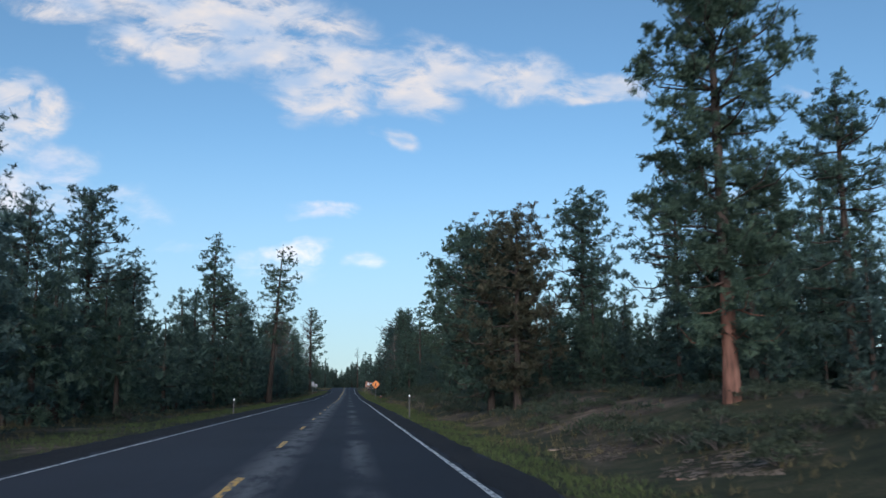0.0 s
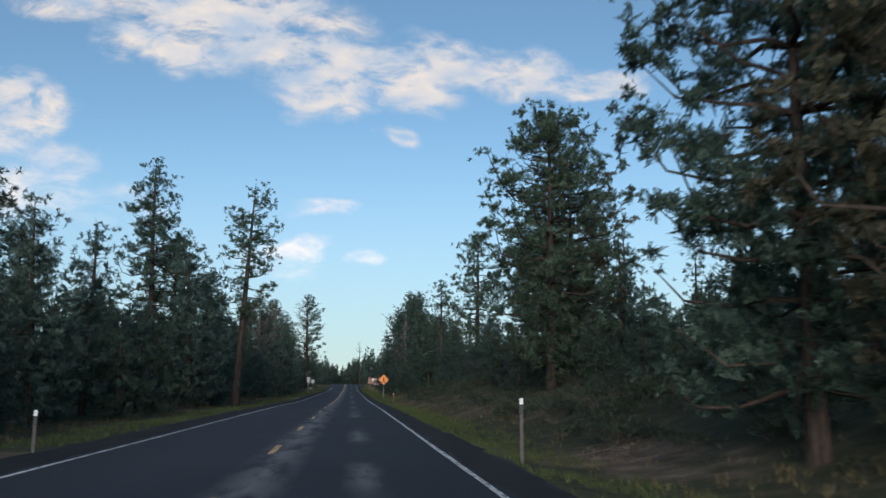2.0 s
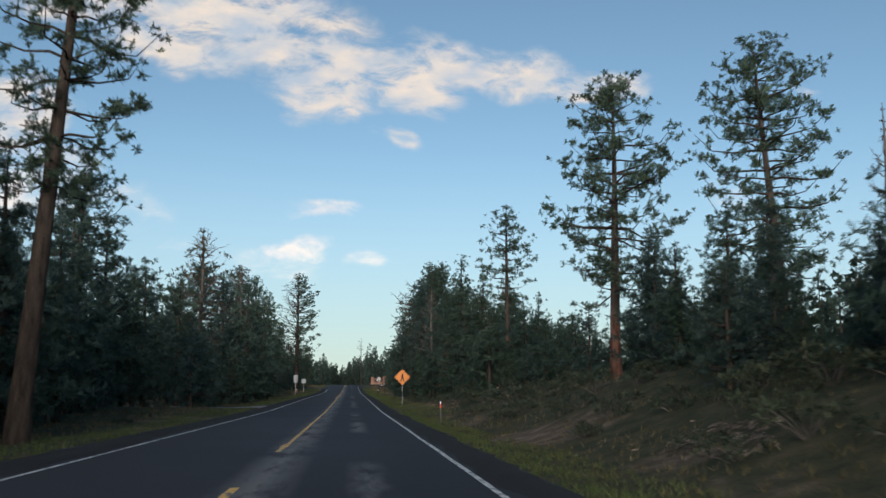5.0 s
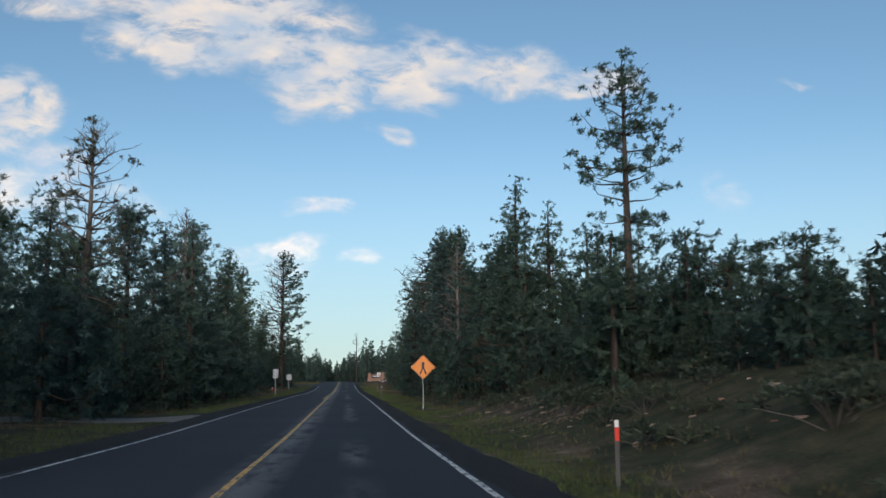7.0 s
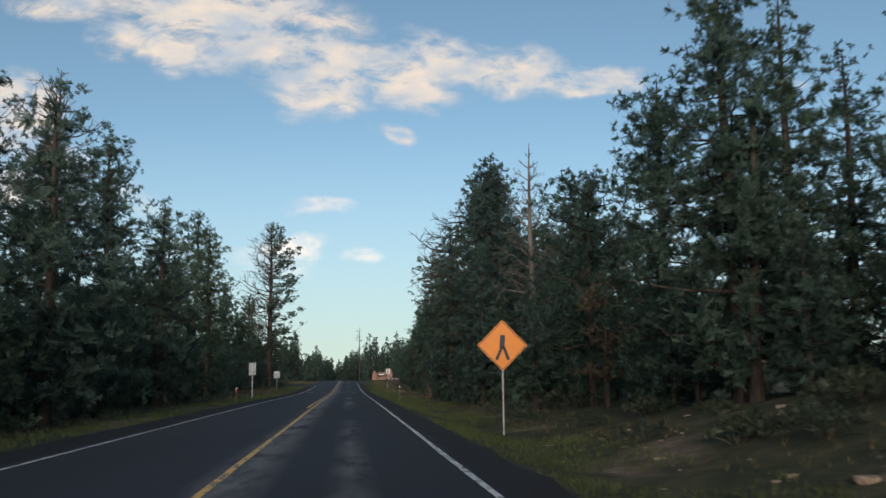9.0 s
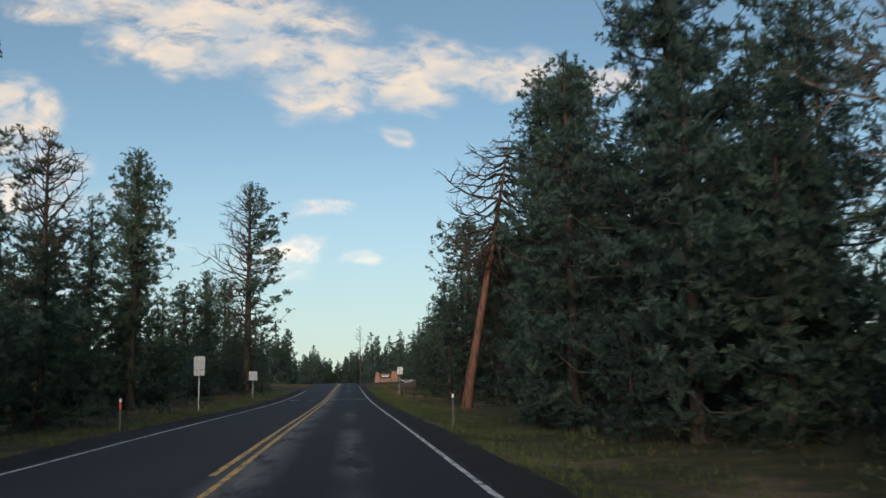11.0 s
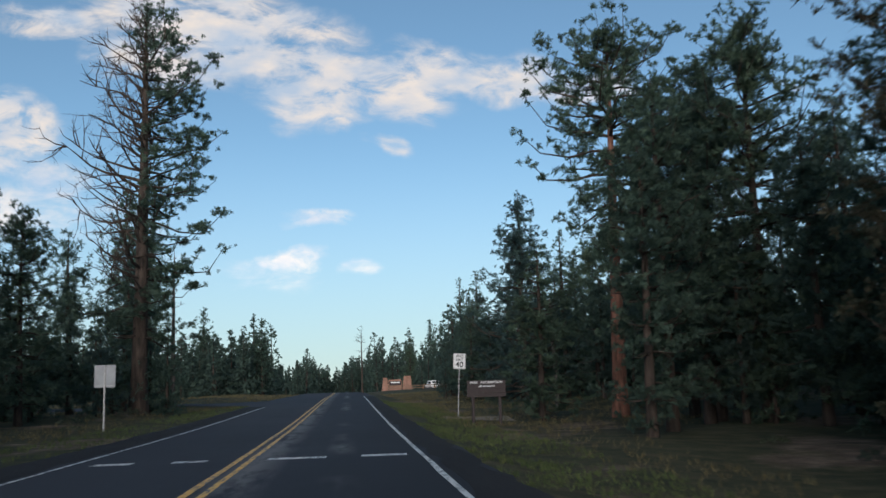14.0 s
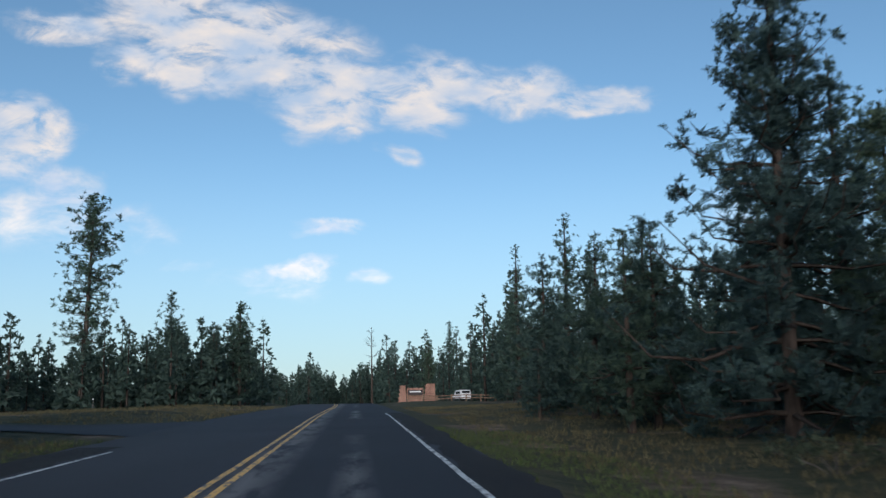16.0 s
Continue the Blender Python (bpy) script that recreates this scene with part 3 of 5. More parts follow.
    if centres and bare < 0.999:
        verts, faces = plumes(rng, np.concatenate(centres), np.concatenate(axes), np.concatenate(sizes), count)
        if inner:
            inner = np.concatenate(inner)
            more, more_faces = plumes(rng, inner, np.zeros_like(inner), rng.uniform(0.35, 0.6, len(inner)) * (0.7 + 0.1 * radius), 8, 1.3)
            verts, faces = np.concatenate([verts, more]), np.concatenate([faces, more_faces + len(verts)])
        tagged(part("crown", mesh_from("crown", verts, faces, needles), needles, root), kind="stuff")
    return root


def plant(tree, x, y, label, group="", category="pine tree", sink=0.0):
    tree.location = (x, y, land_z(x, y) - sink)
    return tagged(tree, label, category, group)


# ---- road and ground ----
def build_ground():
    xs = np.concatenate([np.arange(-4000, -200, 400), np.arange(-200, -40, 20), np.arange(-40, -12, 2), np.arange(-12, -6.95, 0.7), [-6.89, -2, 2.89],
                         np.arange(2.95, 12, 0.7), np.arange(12, 40, 2), np.arange(40, 200, 20), np.arange(200, 4001, 400)])
    ys = np.concatenate([np.arange(-2000, -80, 240), np.arange(-80, 360, 2.0), np.arange(360, 700, 10), np.arange(700, 4001, 300)])
    verts = np.array([(x, y, land_z(x, y)) for y in ys for x in xs])
    n = len(xs)
    i = (np.arange(len(ys) - 1)[:, None] * n + np.arange(n - 1)[None]).ravel()
    faces = np.stack([i, i + 1, i + n + 1, i + n], 1)
    ob = new("ground", mesh_from("ground", verts, faces, GROUND, True))
    tagged(ob, "uneven forest floor with patchy grass and tan soil", "ground", kind="structure")


def strip(name, x0, x1, y0, y1, lift, mat, step=2.0, wobble=0.0, seed=0, thick=0.0):
    rng = np.random.default_rng(seed)
    ys = np.arange(y0, y1 + 1e-6, min(step, y1 - y0))
    left = [(x0 + bend(y) + rng.normal(0, wobble), y, road_z(y) + lift) for y in ys]
    right = [(x1 + bend(y) + rng.normal(0, wobble), y, road_z(y) + lift) for y in ys]
    rows = [left, right]
    if thick:
        rows = [[(x - 0.12, y, z - thick) for x, y, z in left], left, right, [(x + 0.12, y, z - thick) for x, y, z in right]]
    verts = np.array([row[i] for i in range(len(ys)) for row in rows])
    n = len(rows)
    i = (np.arange(len(ys) - 1)[:, None] * n + np.arange(n - 1)[None]).ravel()
    return mesh_from(name, verts, np.stack([i, i + 1, i + n + 1, i + n], 1), mat)


def build_road():
    road = new("road", strip("road", -6.6, 2.8, -120, 640, 0.0, ASPHALT, 2.0, 0.06, 3, 0.3))
    tagged(road, "dark worn asphalt two-lane road with pale scraped patches", "road", kind="structure")
    part("edge_line", strip("edge_line", 1.85, 1.95, -100, 350, 0.005, WHITE_PAINT, 2.0, 0.006, 4), WHITE_PAINT, road, "white painted edge line")
    part("edge_line", strip("edge_line", -5.35, -5.25, -100, 318.6, 0.005, WHITE_PAINT, 2.0, 0.006, 5), WHITE_PAINT, road, "white painted edge line")
    part("shoulder", strip("shoulder", 2.04, 2.84, -100, 350, 0.004, SHOULDER, 1.0, 0.07, 14), SHOULDER, road, "dark sealed shoulder with ragged edge")
    part("shoulder", strip("shoulder", -6.62, -5.5, -100, 320, 0.004, SHOULDER, 1.0, 0.07, 15), SHOULDER, road, "dark sealed shoulder with ragged edge")
    y = DASH_START - DASH_STEP * 4
    while y < 118:
        part("centre_dash", strip("centre_dash", -1.72, -1.60, y, y + 3.0, 0.005, YELLOW_PAINT, 1.0, 0.006, 6), YELLOW_PAINT, road, "worn yellow centre dash")
        y += DASH_STEP
    part("centre_line", strip("centre_line", -1.67, -1.56, 112, 520, 0.005, YELLOW_PAINT, 2.0, 0.006, 7), YELLOW_PAINT, road, "yellow centre line")
    part("centre_line", strip("centre_line", -1.93, -1.82, 205, 520, 0.005, YELLOW_PAINT, 2.0, 0.006, 8), YELLOW_PAINT, road, "yellow centre line")
    for x0, x1 in ((-1.28, -0.07), (0.65, 1.6), (-3.2, -2.5), (-4.8, -4.0)):
        part("cross_mark", strip("cross_mark", x0, x1, 272.2, 273.1, 0.005, WHITE_PAINT, 0.5, 0.01, 9), WHITE_PAINT, road, "white cross mark")


DASH_START, DASH_STEP = 12.5, 10.88
build_ground()
build_road()

# ---- the trees that stand out along the road ----
# x, y, level of the top, crown radius, crown base, shape, and what sets the tree apart
GREEN = "tall dark-green ponderosa pine with clumped needles"
STANDING = [
    (11.1, 27.0, 15.6, 2.1, 0.14, "column", dict(bark=BARK_TWO, gap=0.04, mass=1.0, fat=1.0, dense=2.0, label="tall ponderosa pine with orange-red lower trunk and thinning top")),
    (18.8, 53.0, 13.9, 2.3, 0.2, "column", dict(gap=0.15)),
    (20.4, 37.0, 14.6, 2.0, 0.15, "column", dict(gap=0.12)),
    (15.7, 63.5, 15.0, 2.4, 0.15, "column", dict(gap=0.08)),
    (8.4, 47.5, 10.6, 2.2, 0.12, "column", dict(needles=NEEDLES_BROWN, gap=0.06, dense=1.5, label="pine with browning rust-tinged needles")),
    (7.6, 51.0, 10.4, 2.6, 0.12, "column", dict(gap=0.05, dense=1.7, label="open-branched pine with dark green needles")),
    (10.25, 84.3, 16.2, 3.05, 0.12, "column", dict(mass=1.0, gap=0.06, bare=0.08, dense=1.6, label="big dark pine with thin browning top")),
    (12.2, 88.0, 13.5, 3.0, 0.3, "column", dict(mass=0.25, needles=NEEDLES_BROWN, gap=0.25, label="pine with browning rust-tinged needles")),
    (16.0, 91.0, 11.0, 1.0, 0.3, "cone", dict(bark=BARK_GREY, bare=1.0, label="slim bare grey dead pine")),
    (21.0, 90.0, 7.6, 1.8, 0.08, "cone", dict(gap=0.05)),
    (12.9, 104.5, 12.7, 2.2, 0.1, "column", dict(gap=0.1)),
    (15.0, 105.5, 13.2, 2.3, 0.25, "column", dict(gap=0.2, twigs=0.6)),
    (18.6, 107.0, 16.0, 2.5, 0.12, "column", dict(gap=0.1)),
    (13.25, 136.0, 17.6, 2.7, 0.28, "column", dict(mass=0.5, bark=BARK_TWO, limb_bark=BARK, gap=0.15, dense=1.25, fat=1.1, label="open-crowned ponderosa pine with orange lower trunk")),
    (23.0, 137.0, 20.5, 2.9, 0.3, "column", dict(mass=0.5, gap=0.15, dense=1.25, lean=(-1.2, 0), fat=1.1, bark=BARK_TWO, limb_bark=BARK, label="open-crowned leaning ponderosa pine")),
    (26.3, 133.0, 15.7, 1.5, 0.3, "cone", dict(bark=BARK_GREY, bare=1.0, label="bare dead grey pine with upswept branches")),
    (11.95, 161.6, 15.5, 1.9, 0.4, "column", dict(bow=0.3, mass=0.25, bark=BARK_TWO, limb_bark=BARK, gap=0.2, bare=0.1, dense=1.2, label="slim ponderosa pine with bare reddish trunk")),
    (10.6, 158.0, 5.4, 1.8, 0.05, "cone", dict(gap=0.04, dense=1.2, label="young bushy pine with needles down to the ground")),
    (12.6, 159.2, 6.2, 1.9, 0.05, "cone", dict(gap=0.04, dense=1.2, label="young bushy pine with needles down to the ground")),
    (13.4, 154.5, 5.6, 1.8, 0.05, "round", dict(gap=0.04, dense=1.2, label="young bushy pine with needles down to the ground")),
    (23.0, 88.0, 14.5, 1.9, 0.12, "column", dict(gap=0.08)),
    (19.5, 88.0, 9.0, 1.3, 0.08, "cone", dict(gap=0.06)),
    (10.8, 181.0, 14.3, 2.7, 0.1, "spire", dict(gap=0.03, dense=1.3)),
    (13.0, 182.0, 13.0, 2.6, 0.1, "spire", dict(gap=0.05, dense=1.2)),
    (10.8, 187.0, 11.8, 1.9, 0.06, "column", dict(gap=0.1, bare=0.1, label="thinning pine with pale sparse needles")),
    (18.0, 179.0, 10.5, 2.0, 0.1, "spire", dict(gap=0.05)),
    (10.8, 197.0, 10.4, 2.0, 0.1, "round", dict(gap=0.1)),
    (9.8, 204.7, 14.0, 2.0, 0.3, "cone", dict(bark=BARK_GREY, bare=1.0, label="bare-topped dead pine among green ones")),
    (9.3, 216.0, 16.1, 4.0, 0.06, "cone", dict(gap=0.04, needles=NEEDLES_BLUE, dense=1.3, label="dense dark conical pine")),
    (10.6, 194.0, 5.6, 1.1, 0.25, "round", dict(needles=NEEDLES_DRY, gap=0.15, label="small dried-out pine with rust-brown needles")),
    (9.3, 265.0, 22.2, 3.4, 0.5, "column", dict(bark=BARK_ORANGE, bare=1.0, lean=(4.1, 0), fat=1.08, droop=0.7, whorl=0.85, limb_bark=BARK, label="leaning dead ponderosa with bare orange trunk and gnarled branches")),
    (13.85, 299.0, 20.3, 3.5, 0.42, "round", dict(bow=0.0, lean=(0.4, 0), bark=BARK_ORANGE, limb_bark=BARK, gap=0.1, fat=1.25, dense=1.4, label="ponderosa pine with straight orange trunk and high crown")),
    (15.6, 290.5, 16.0, 2.4, 0.12, "column", dict(gap=0.08)),
    (16.0, 294.5, 14.5, 2.3, 0.1, "spire", dict(gap=0.08)),
    (9.9, 299.0, 9.0, 2.2, 0.06, "cone", dict(gap=0.05)),
    (16.6, 288.0, 17.0, 2.8, 0.1, "column", dict(gap=0.1)),
    (13.7, 324.0, 17.2, 4.7, 0.05, "spire", dict(gap=0.04, needles=NEEDLES_BLUE, dense=1.2, label="full conical dark pine beside the clearing")),
    (17.9, 328.0, 15.1, 2.0, 0.08, "spire", dict(gap=0.08)),
    (22.0, 340.0, 14.5, 1.8, 0.1, "column", dict(gap=0.2)),
    (17.7, 397.0, 19.6, 2.2, 0.08, "spire", dict(gap=0.08)),
    (-20.0, 75.0, 16.8, 2.9, 0.08, "round", dict(gap=0.05, needles=NEEDLES_BLUE, dense=1.2)),
    (-23.0, 70.0, 15.8, 2.6, 0.1, "column", dict(gap=0.06, needles=NEEDLES_BLUE)),
    (-22.0, 60.0, 14.5, 2.8, 0.1, "cone", dict(gap=0.06, needles=NEEDLES_BLUE)),
    (-17.0, 77.0, 11.0, 2.4, 0.05, "cone", dict(gap=0.05, needles=NEEDLES_BLUE)),
    (-30.0, 125.0, 16.0, 2.8, 0.15, "round", dict(gap=0.1)),
    (-15.5, 112.0, 19.6, 4.3, 0.25, "cone", dict(mass=0.5, gap=0.15, dense=1.35, label="tall layered ponderosa with broad shelving limbs")),
    (-9.65, 117.6, 18.9, 2.2, 0.4, "column", dict(mass=0.4, gap=0.18, dense=1.3, lean=(1.3, 0), bow=0.0, fat=1.1, label="slim ponderosa with sparse crown and long bare trunk")),
    (-16.2, 147.0, 14.4, 2.6, 0.1, "round", dict(gap=0.06, needles=NEEDLES_BLUE)),
    (-15.3, 120.0, 14.5, 2.5, 0.2, "round", dict(gap=0.12)),
    (-13.0, 171.0, 15.0, 2.0, 0.3, "column", dict(mass=0.25, bark=BARK_GREY, bare=0.65, dense=0.5, needles=NEEDLES_BROWN, label="half-dead pine with sparse yellowing needles")),
    (-12.6, 198.0, 15.4, 1.5, 0.45, "column", dict(bark=BARK_GREY, bare=1.0, label="bare dead pine with upswept thin branches")),
    (-15.0, 218.0, 17.8, 2.3, 0.1, "column", dict(gap=0.06, needles=NEEDLES_BLUE)),
    (-17.0, 199.0, 15.5, 2.7, 0.06, "round", dict(gap=0.05, needles=NEEDLES_BLUE)),
    (-16.0, 207.0, 15.6, 2.3, 0.06, "column", dict(gap=0.06, needles=NEEDLES_BLUE)),
    (-12.6, 222.0, 13.0, 1.7, 0.2, "cone", dict(mass=0.25, bark=BARK_GREY, bare=0.6, label="half-dead grey pine with thin needles")),
    (-14.5, 257.0, 18.0, 1.9, 0.12, "column", dict(gap=0.15)),
    (-15.6, 241.0, 15.5, 2.2, 0.25, "column", dict(mass=0.25, bark=BARK, bare=0.75, needles=NEEDLES_BROWN, label="half-dead pine with bare spreading limbs")),
    (-18.0, 259.0, 15.5, 2.6, 0.05, "cone", dict(gap=0.04)),
    (-19.2, 277.0, 23.6, 2.6, 0.35, "column", dict(gap=0.18, label="tall ponderosa with rounded open crown")),
    (-17.7, 297.0, 13.0, 2.2, 0.1, "round", dict(gap=0.1)),
    (-16.0, 302.0, 12.0, 1.8, 0.1, "column", dict(gap=0.1)),
    (-19.0, 290.0, 11.5, 2.0, 0.1, "cone", dict(gap=0.1)),
    (-12.7, 314.0, 28.2, 3.8, 0.18, "column", dict(mass=0.3, gap=0.06, side=0.1, fat=1.3, dense=2.0, label="huge half-dead ponderosa, bare on one side and green on the other")),
    (-12.9, 326.6, 13.5, 1.1, 0.25, "cone", dict(bark=BARK_GREY, bare=1.0, whorl=1.1, label="slim bare grey dead pine")),
    (-18.4, 335.0, 18.0, 2.4, 0.1, "round", dict(gap=0.12)),
    (-33.4, 417.0, 29.5, 3.0, 0.32, "column", dict(gap=0.22, clump=0.62, per=7.5, label="lone tall ponderosa with clear trunk by the clearing")),
    (-14.0, 415.0, 15.4, 2.2, 0.08, "cone", dict(gap=0.08, clump=0.62, per=7.5)),
    (-28.0, 443.0, 19.8, 2.8, 0.08, "cone", dict(gap=0.08, clump=0.62, per=7.5)),
    (5.6, 622.0, 29.6, 2.6, 0.35, "column", dict(bark=BARK, bare=1.0, whorl=3.2, gap=0.3, label="tall bare dead snag against the sky")),
    (31.5, 616.0, 30.7, 3.2, 0.1, "spire", dict(gap=0.08, clump=0.62, per=7.5)),
    (20.3, 560.0, 20.4, 3.0, 0.08, "cone", dict(gap=0.08, clump=0.62, per=7.5)),
    (12.6, 334.0, 9.4, 2.3, 0.1, "cone", dict(gap=0.05)),
    (10.6, 331.0, 8.8, 1.7, 0.12, "cone", dict(gap=0.05)),
    (15.6, 364.0, 16.3, 2.5, 0.08, "spire", dict(gap=0.06)),
    (6.9, 218.5, 12.0, 2.4, 0.05, "cone", dict(gap=0.05, needles=NEEDLES_BLUE, dense=1.2)),
    (7.9, 211.0, 9.0, 1.9, 0.05, "cone", dict(gap=0.05, needles=NEEDLES_BLUE)),
    (15.2, 178.5, 10.8, 2.3, 0.06, "cone", dict(gap=0.06)),
    (15.8, 184.0, 11.8, 2.3, 0.08, "cone", dict(gap=0.06)),
    (13.5, 270.0, 15.2, 2.3, 0.06, "column", dict(gap=0.06, needles=NEEDLES_BROWN, label="dense pine with rust-tinged needles behind a dead tree")),
    (21.0, 281.5, 10.5, 2.4, 0.1, "column", dict(gap=0.1)),
    (13.3, 253.0, 23.5, 2.3, 0.06, "column", dict(gap=0.04, dense=1.1)),
    (15.4, 250.5, 23.0, 2.6, 0.12, "column", dict(gap=0.06)),
    (17.0, 256.5, 19.0, 2.6, 0.1, "column", dict(gap=0.06)),
    (14.0, 258.5, 12.5, 2.0, 0.06, "cone", dict(gap=0.06)),
    (13.8, 246.0, 22.0, 2.3, 0.16, "column", dict(gap=0.06)),
    (9.8, 281.5, 9.6, 1.4, 0.05, "column", dict(gap=0.05)),
    (11.5, 284.5, 13.0, 2.0, 0.1, "column", dict(gap=0.25)),
    (15.2, 272.5, 15.0, 2.3, 0.08, "column", dict(gap=0.06, dense=1.1)),
    (17.6, 262.0, 18.5, 2.3, 0.08, "column", dict(gap=0.05)),
    (20.6, 266.5, 17.5, 2.4, 0.08, "column", dict(gap=0.05)),
    (19.8, 274.0, 10.8, 2.4, 0.08, "cone", dict(gap=0.05)),
    (17.4, 278.5, 13.5, 2.4, 0.08, "cone", dict(gap=0.05)),
]
for n, (x, y, top, radius, base, shape, extra) in enumerate(STANDING):
    extra = dict(extra)
    label = extra.pop("label", GREEN)
    tree = pine(100 + n, top - land_z(x, y), radius, base, shape, name="dead_pine" if extra.get("bare", 0) > 0.9 else "pine_tree", **extra)
    plant(tree, x, y, label, "roadside pines")

# ---- the forest behind them ----
YOUNG = [pine(s, h, r, 0.06, "cone", nd, None, 1.0, gap=0.05, clump=0.42, whorl=0.6, per=9.0, count=10, limb_share=0.2, name="young_pine") for s, h, r, nd in
         ((1, 7.0, 2.0, NEEDLES), (2, 5.6, 1.8, NEEDLES_BLUE), (3, 8.2, 2.1, NEEDLES_BLUE), (4, 4.2, 1.5, NEEDLES))]
MIDDLE = [pine(s, h, r, b, sh, nd, None, 1.0, gap=0.1, clump=0.48, whorl=0.7, per=8.2, twigs=0.5, count=11, limb_share=0.3) for s, h, r, b, sh, nd in
          ((5, 12.0, 2.5, 0.16, "cone", NEEDLES), (6, 10.5, 2.2, 0.2, "column", NEEDLES_BLUE), (7, 13.5, 2.6, 0.25, "round", NEEDLES), (8, 11.0, 2.3, 0.12, "spire", NEEDLES_BLUE))]
STAND = [pine(s, h, r, b, sh, nd, None, 1.0, gap=0.15, clump=0.48, whorl=0.68, per=8.2, twigs=1.2, fat=0.75, count=11, limb_share=0.6, mass=0.2) for s, h, r, b, sh, nd in
         ((51, 17.5, 2.3, 0.22, "column", NEEDLES), (52, 16.0, 2.0, 0.25, "round", NEEDLES_BROWN), (53, 18.5, 2.3, 0.28, "column", NEEDLES), (54, 15.0, 2.2, 0.12, "column", NEEDLES))]
YOUNG_HEIGHTS = (7.0, 5.6, 8.2, 4.2)
USED = set()


def place_copy(pool, i, x, y, size, turn, label, group):
    ob = pool[i % len(pool)]
    m = pose(x, y, land_z(x, y) - 0.05, 0, 0, turn) @ Matrix.Diagonal((size, size, size, 1))
    if ob.name in USED:
        made = copy_thing(ob, m)
    else:
        USED.add(ob.name)
        made = ob
        made.matrix_basis = m
    tagged(made, label, "pine tree", group)


def fill_band(seed, pool, x0, x1, y0, y1, count, size0, size1, label, group):
    rng = np.random.default_rng(seed)
    ys = y0 + (np.arange(count) + rng.uniform(0, 1, count)) * (y1 - y0) / count
    for i, y in enumerate(ys):
        x = x0 + (x1 - x0) * rng.random() ** 1.4
        place_copy(pool, int(rng.integers(0, 99)), x, y, rng.uniform(size0, size1), rng.uniform(0, 360), label, group)


def level_band(seed, x0, x1, y0, y1, count, top0, top1):
    """Young pines whose tips end at about one level, as on the cut bank."""
    rng = np.random.default_rng(seed)
    for i in range(count):
        x, y = rng.uniform(x0, x1), y0 + (i + rng.random()) * (y1 - y0) / count
        pick = int(rng.integers(0, 4))
        place_copy(YOUNG, pick, x, y, (rng.uniform(top0, top1) - land_z(x, y)) / YOUNG_HEIGHTS[pick], rng.uniform(0, 360), YOUNG_LABEL, "young pines")


def woods(name, seed, bands, label):
    """Distant woods nobody could count: coarse full-crowned pines in one mesh."""
    rng = np.random.default_rng(seed)
    trunks, centres, axes, sizes = Tubes(4), [], [], []
    for x0, x1, y0, y1, count, h0, h1, grain, crowd in bands:
        for i in range(count):
            # crowd above one packs the trees towards the first edge, which faces the road
            x, y = x0 + (x1 - x0) * rng.random() ** crowd, rng.uniform(y0, y1)
            h = rng.uniform(h0, h1) * rng.choice([0.6, 0.78, 0.95, 1.0, 1.2])
            if 380 < y < 655 and abs(x - bend(y) + 2) < 10:
                continue
            z, r = land_z(x, y), h * rng.uniform(0.17, 0.27) + 0.5
            trunks.add([(x, y, z - 0.3), (x, y, z + h * 0.5), (x, y, z + h)], [0.012 * h + 0.05, 0.008 * h + 0.03, 0.02])
            n = int(h * 4.2 / grain)
            u = np.linspace(0.04, 1.0, n) + rng.normal(0, 0.012, n)
            a = rng.uniform(0, 2 * np.pi, n)
            k = r * np.clip(1.02 - u, 0, 1) ** rng.uniform(0.55, 0.95) * rng.uniform(0.35, 1.0, n)
            centres.append(np.stack([x + k * np.cos(a), y + k * np.sin(a), z + h * u], 1))
            axes.append(unit(np.stack([np.cos(a), np.sin(a), np.full(n, 0.5)], 1)))
            sizes.append(grain * rng.uniform(0.7, 1.1, n) * (1.12 - 0.6 * u))
    root = tagged(new(name), label, "woods", kind="stuff")
    tagged(part("trunks", trunks.mesh("trunks", BARK), BARK, root), kind="stuff")
    verts, faces = plumes(rng, np.concatenate(centres), np.concatenate(axes), np.concatenate(sizes), 10, 1.0)
    tagged(part("crowns", mesh_from("crowns", verts, faces, NEEDLES_FAR), NEEDLES_FAR, root), kind="stuff")


YOUNG_LABEL = "young bushy pine with needles down to the ground"
MIDDLE_LABEL = "slender dark pine in the forest edge"
STAND_LABEL = "tall slender pine with bare lower stem in a dense stand"
# left side of the road
fill_band(11, YOUNG, -11.8, -17, 18, 232, 58, 0.9, 1.3, YOUNG_LABEL, "young pines")
fill_band(12, MIDDLE, -18, -28, 20, 320, 30, 0.7, 0.95, MIDDLE_LABEL, "forest pines")
fill_band(13, YOUNG, -14, -22, 238, 318, 16, 0.8, 1.3, YOUNG_LABEL, "young pines")
# right side of the road
fill_band(14, YOUNG, 12.5, 22, 30, 64, 10, 0.7, 1.1, YOUNG_LABEL, "young pines")
level_band(32, 15.5, 26, 64, 104, 14, 5.0, 6.8)
fill_band(33, YOUNG, 13.5, 24, 104, 150, 16, 0.6, 0.85, YOUNG_LABEL, "young pines")
fill_band(15, YOUNG, 9.8, 16, 172, 222, 19, 0.7, 0.95, YOUNG_LABEL, "young pines")
level_band(35, 9.8, 17, 155, 172, 14, 5.0, 6.4)
level_band(37, 10.5, 17, 143, 154, 9, 3.9, 4.6)
fill_band(38, MIDDLE, -14, -20, 95, 160, 11, 0.6, 0.8, MIDDLE_LABEL, "forest pines")
level_band(39, 12, 18, 151, 168, 9, 5.4, 6.6)
level_band(36, 9.3, 15, 97, 121, 13, 4.0, 6.0)
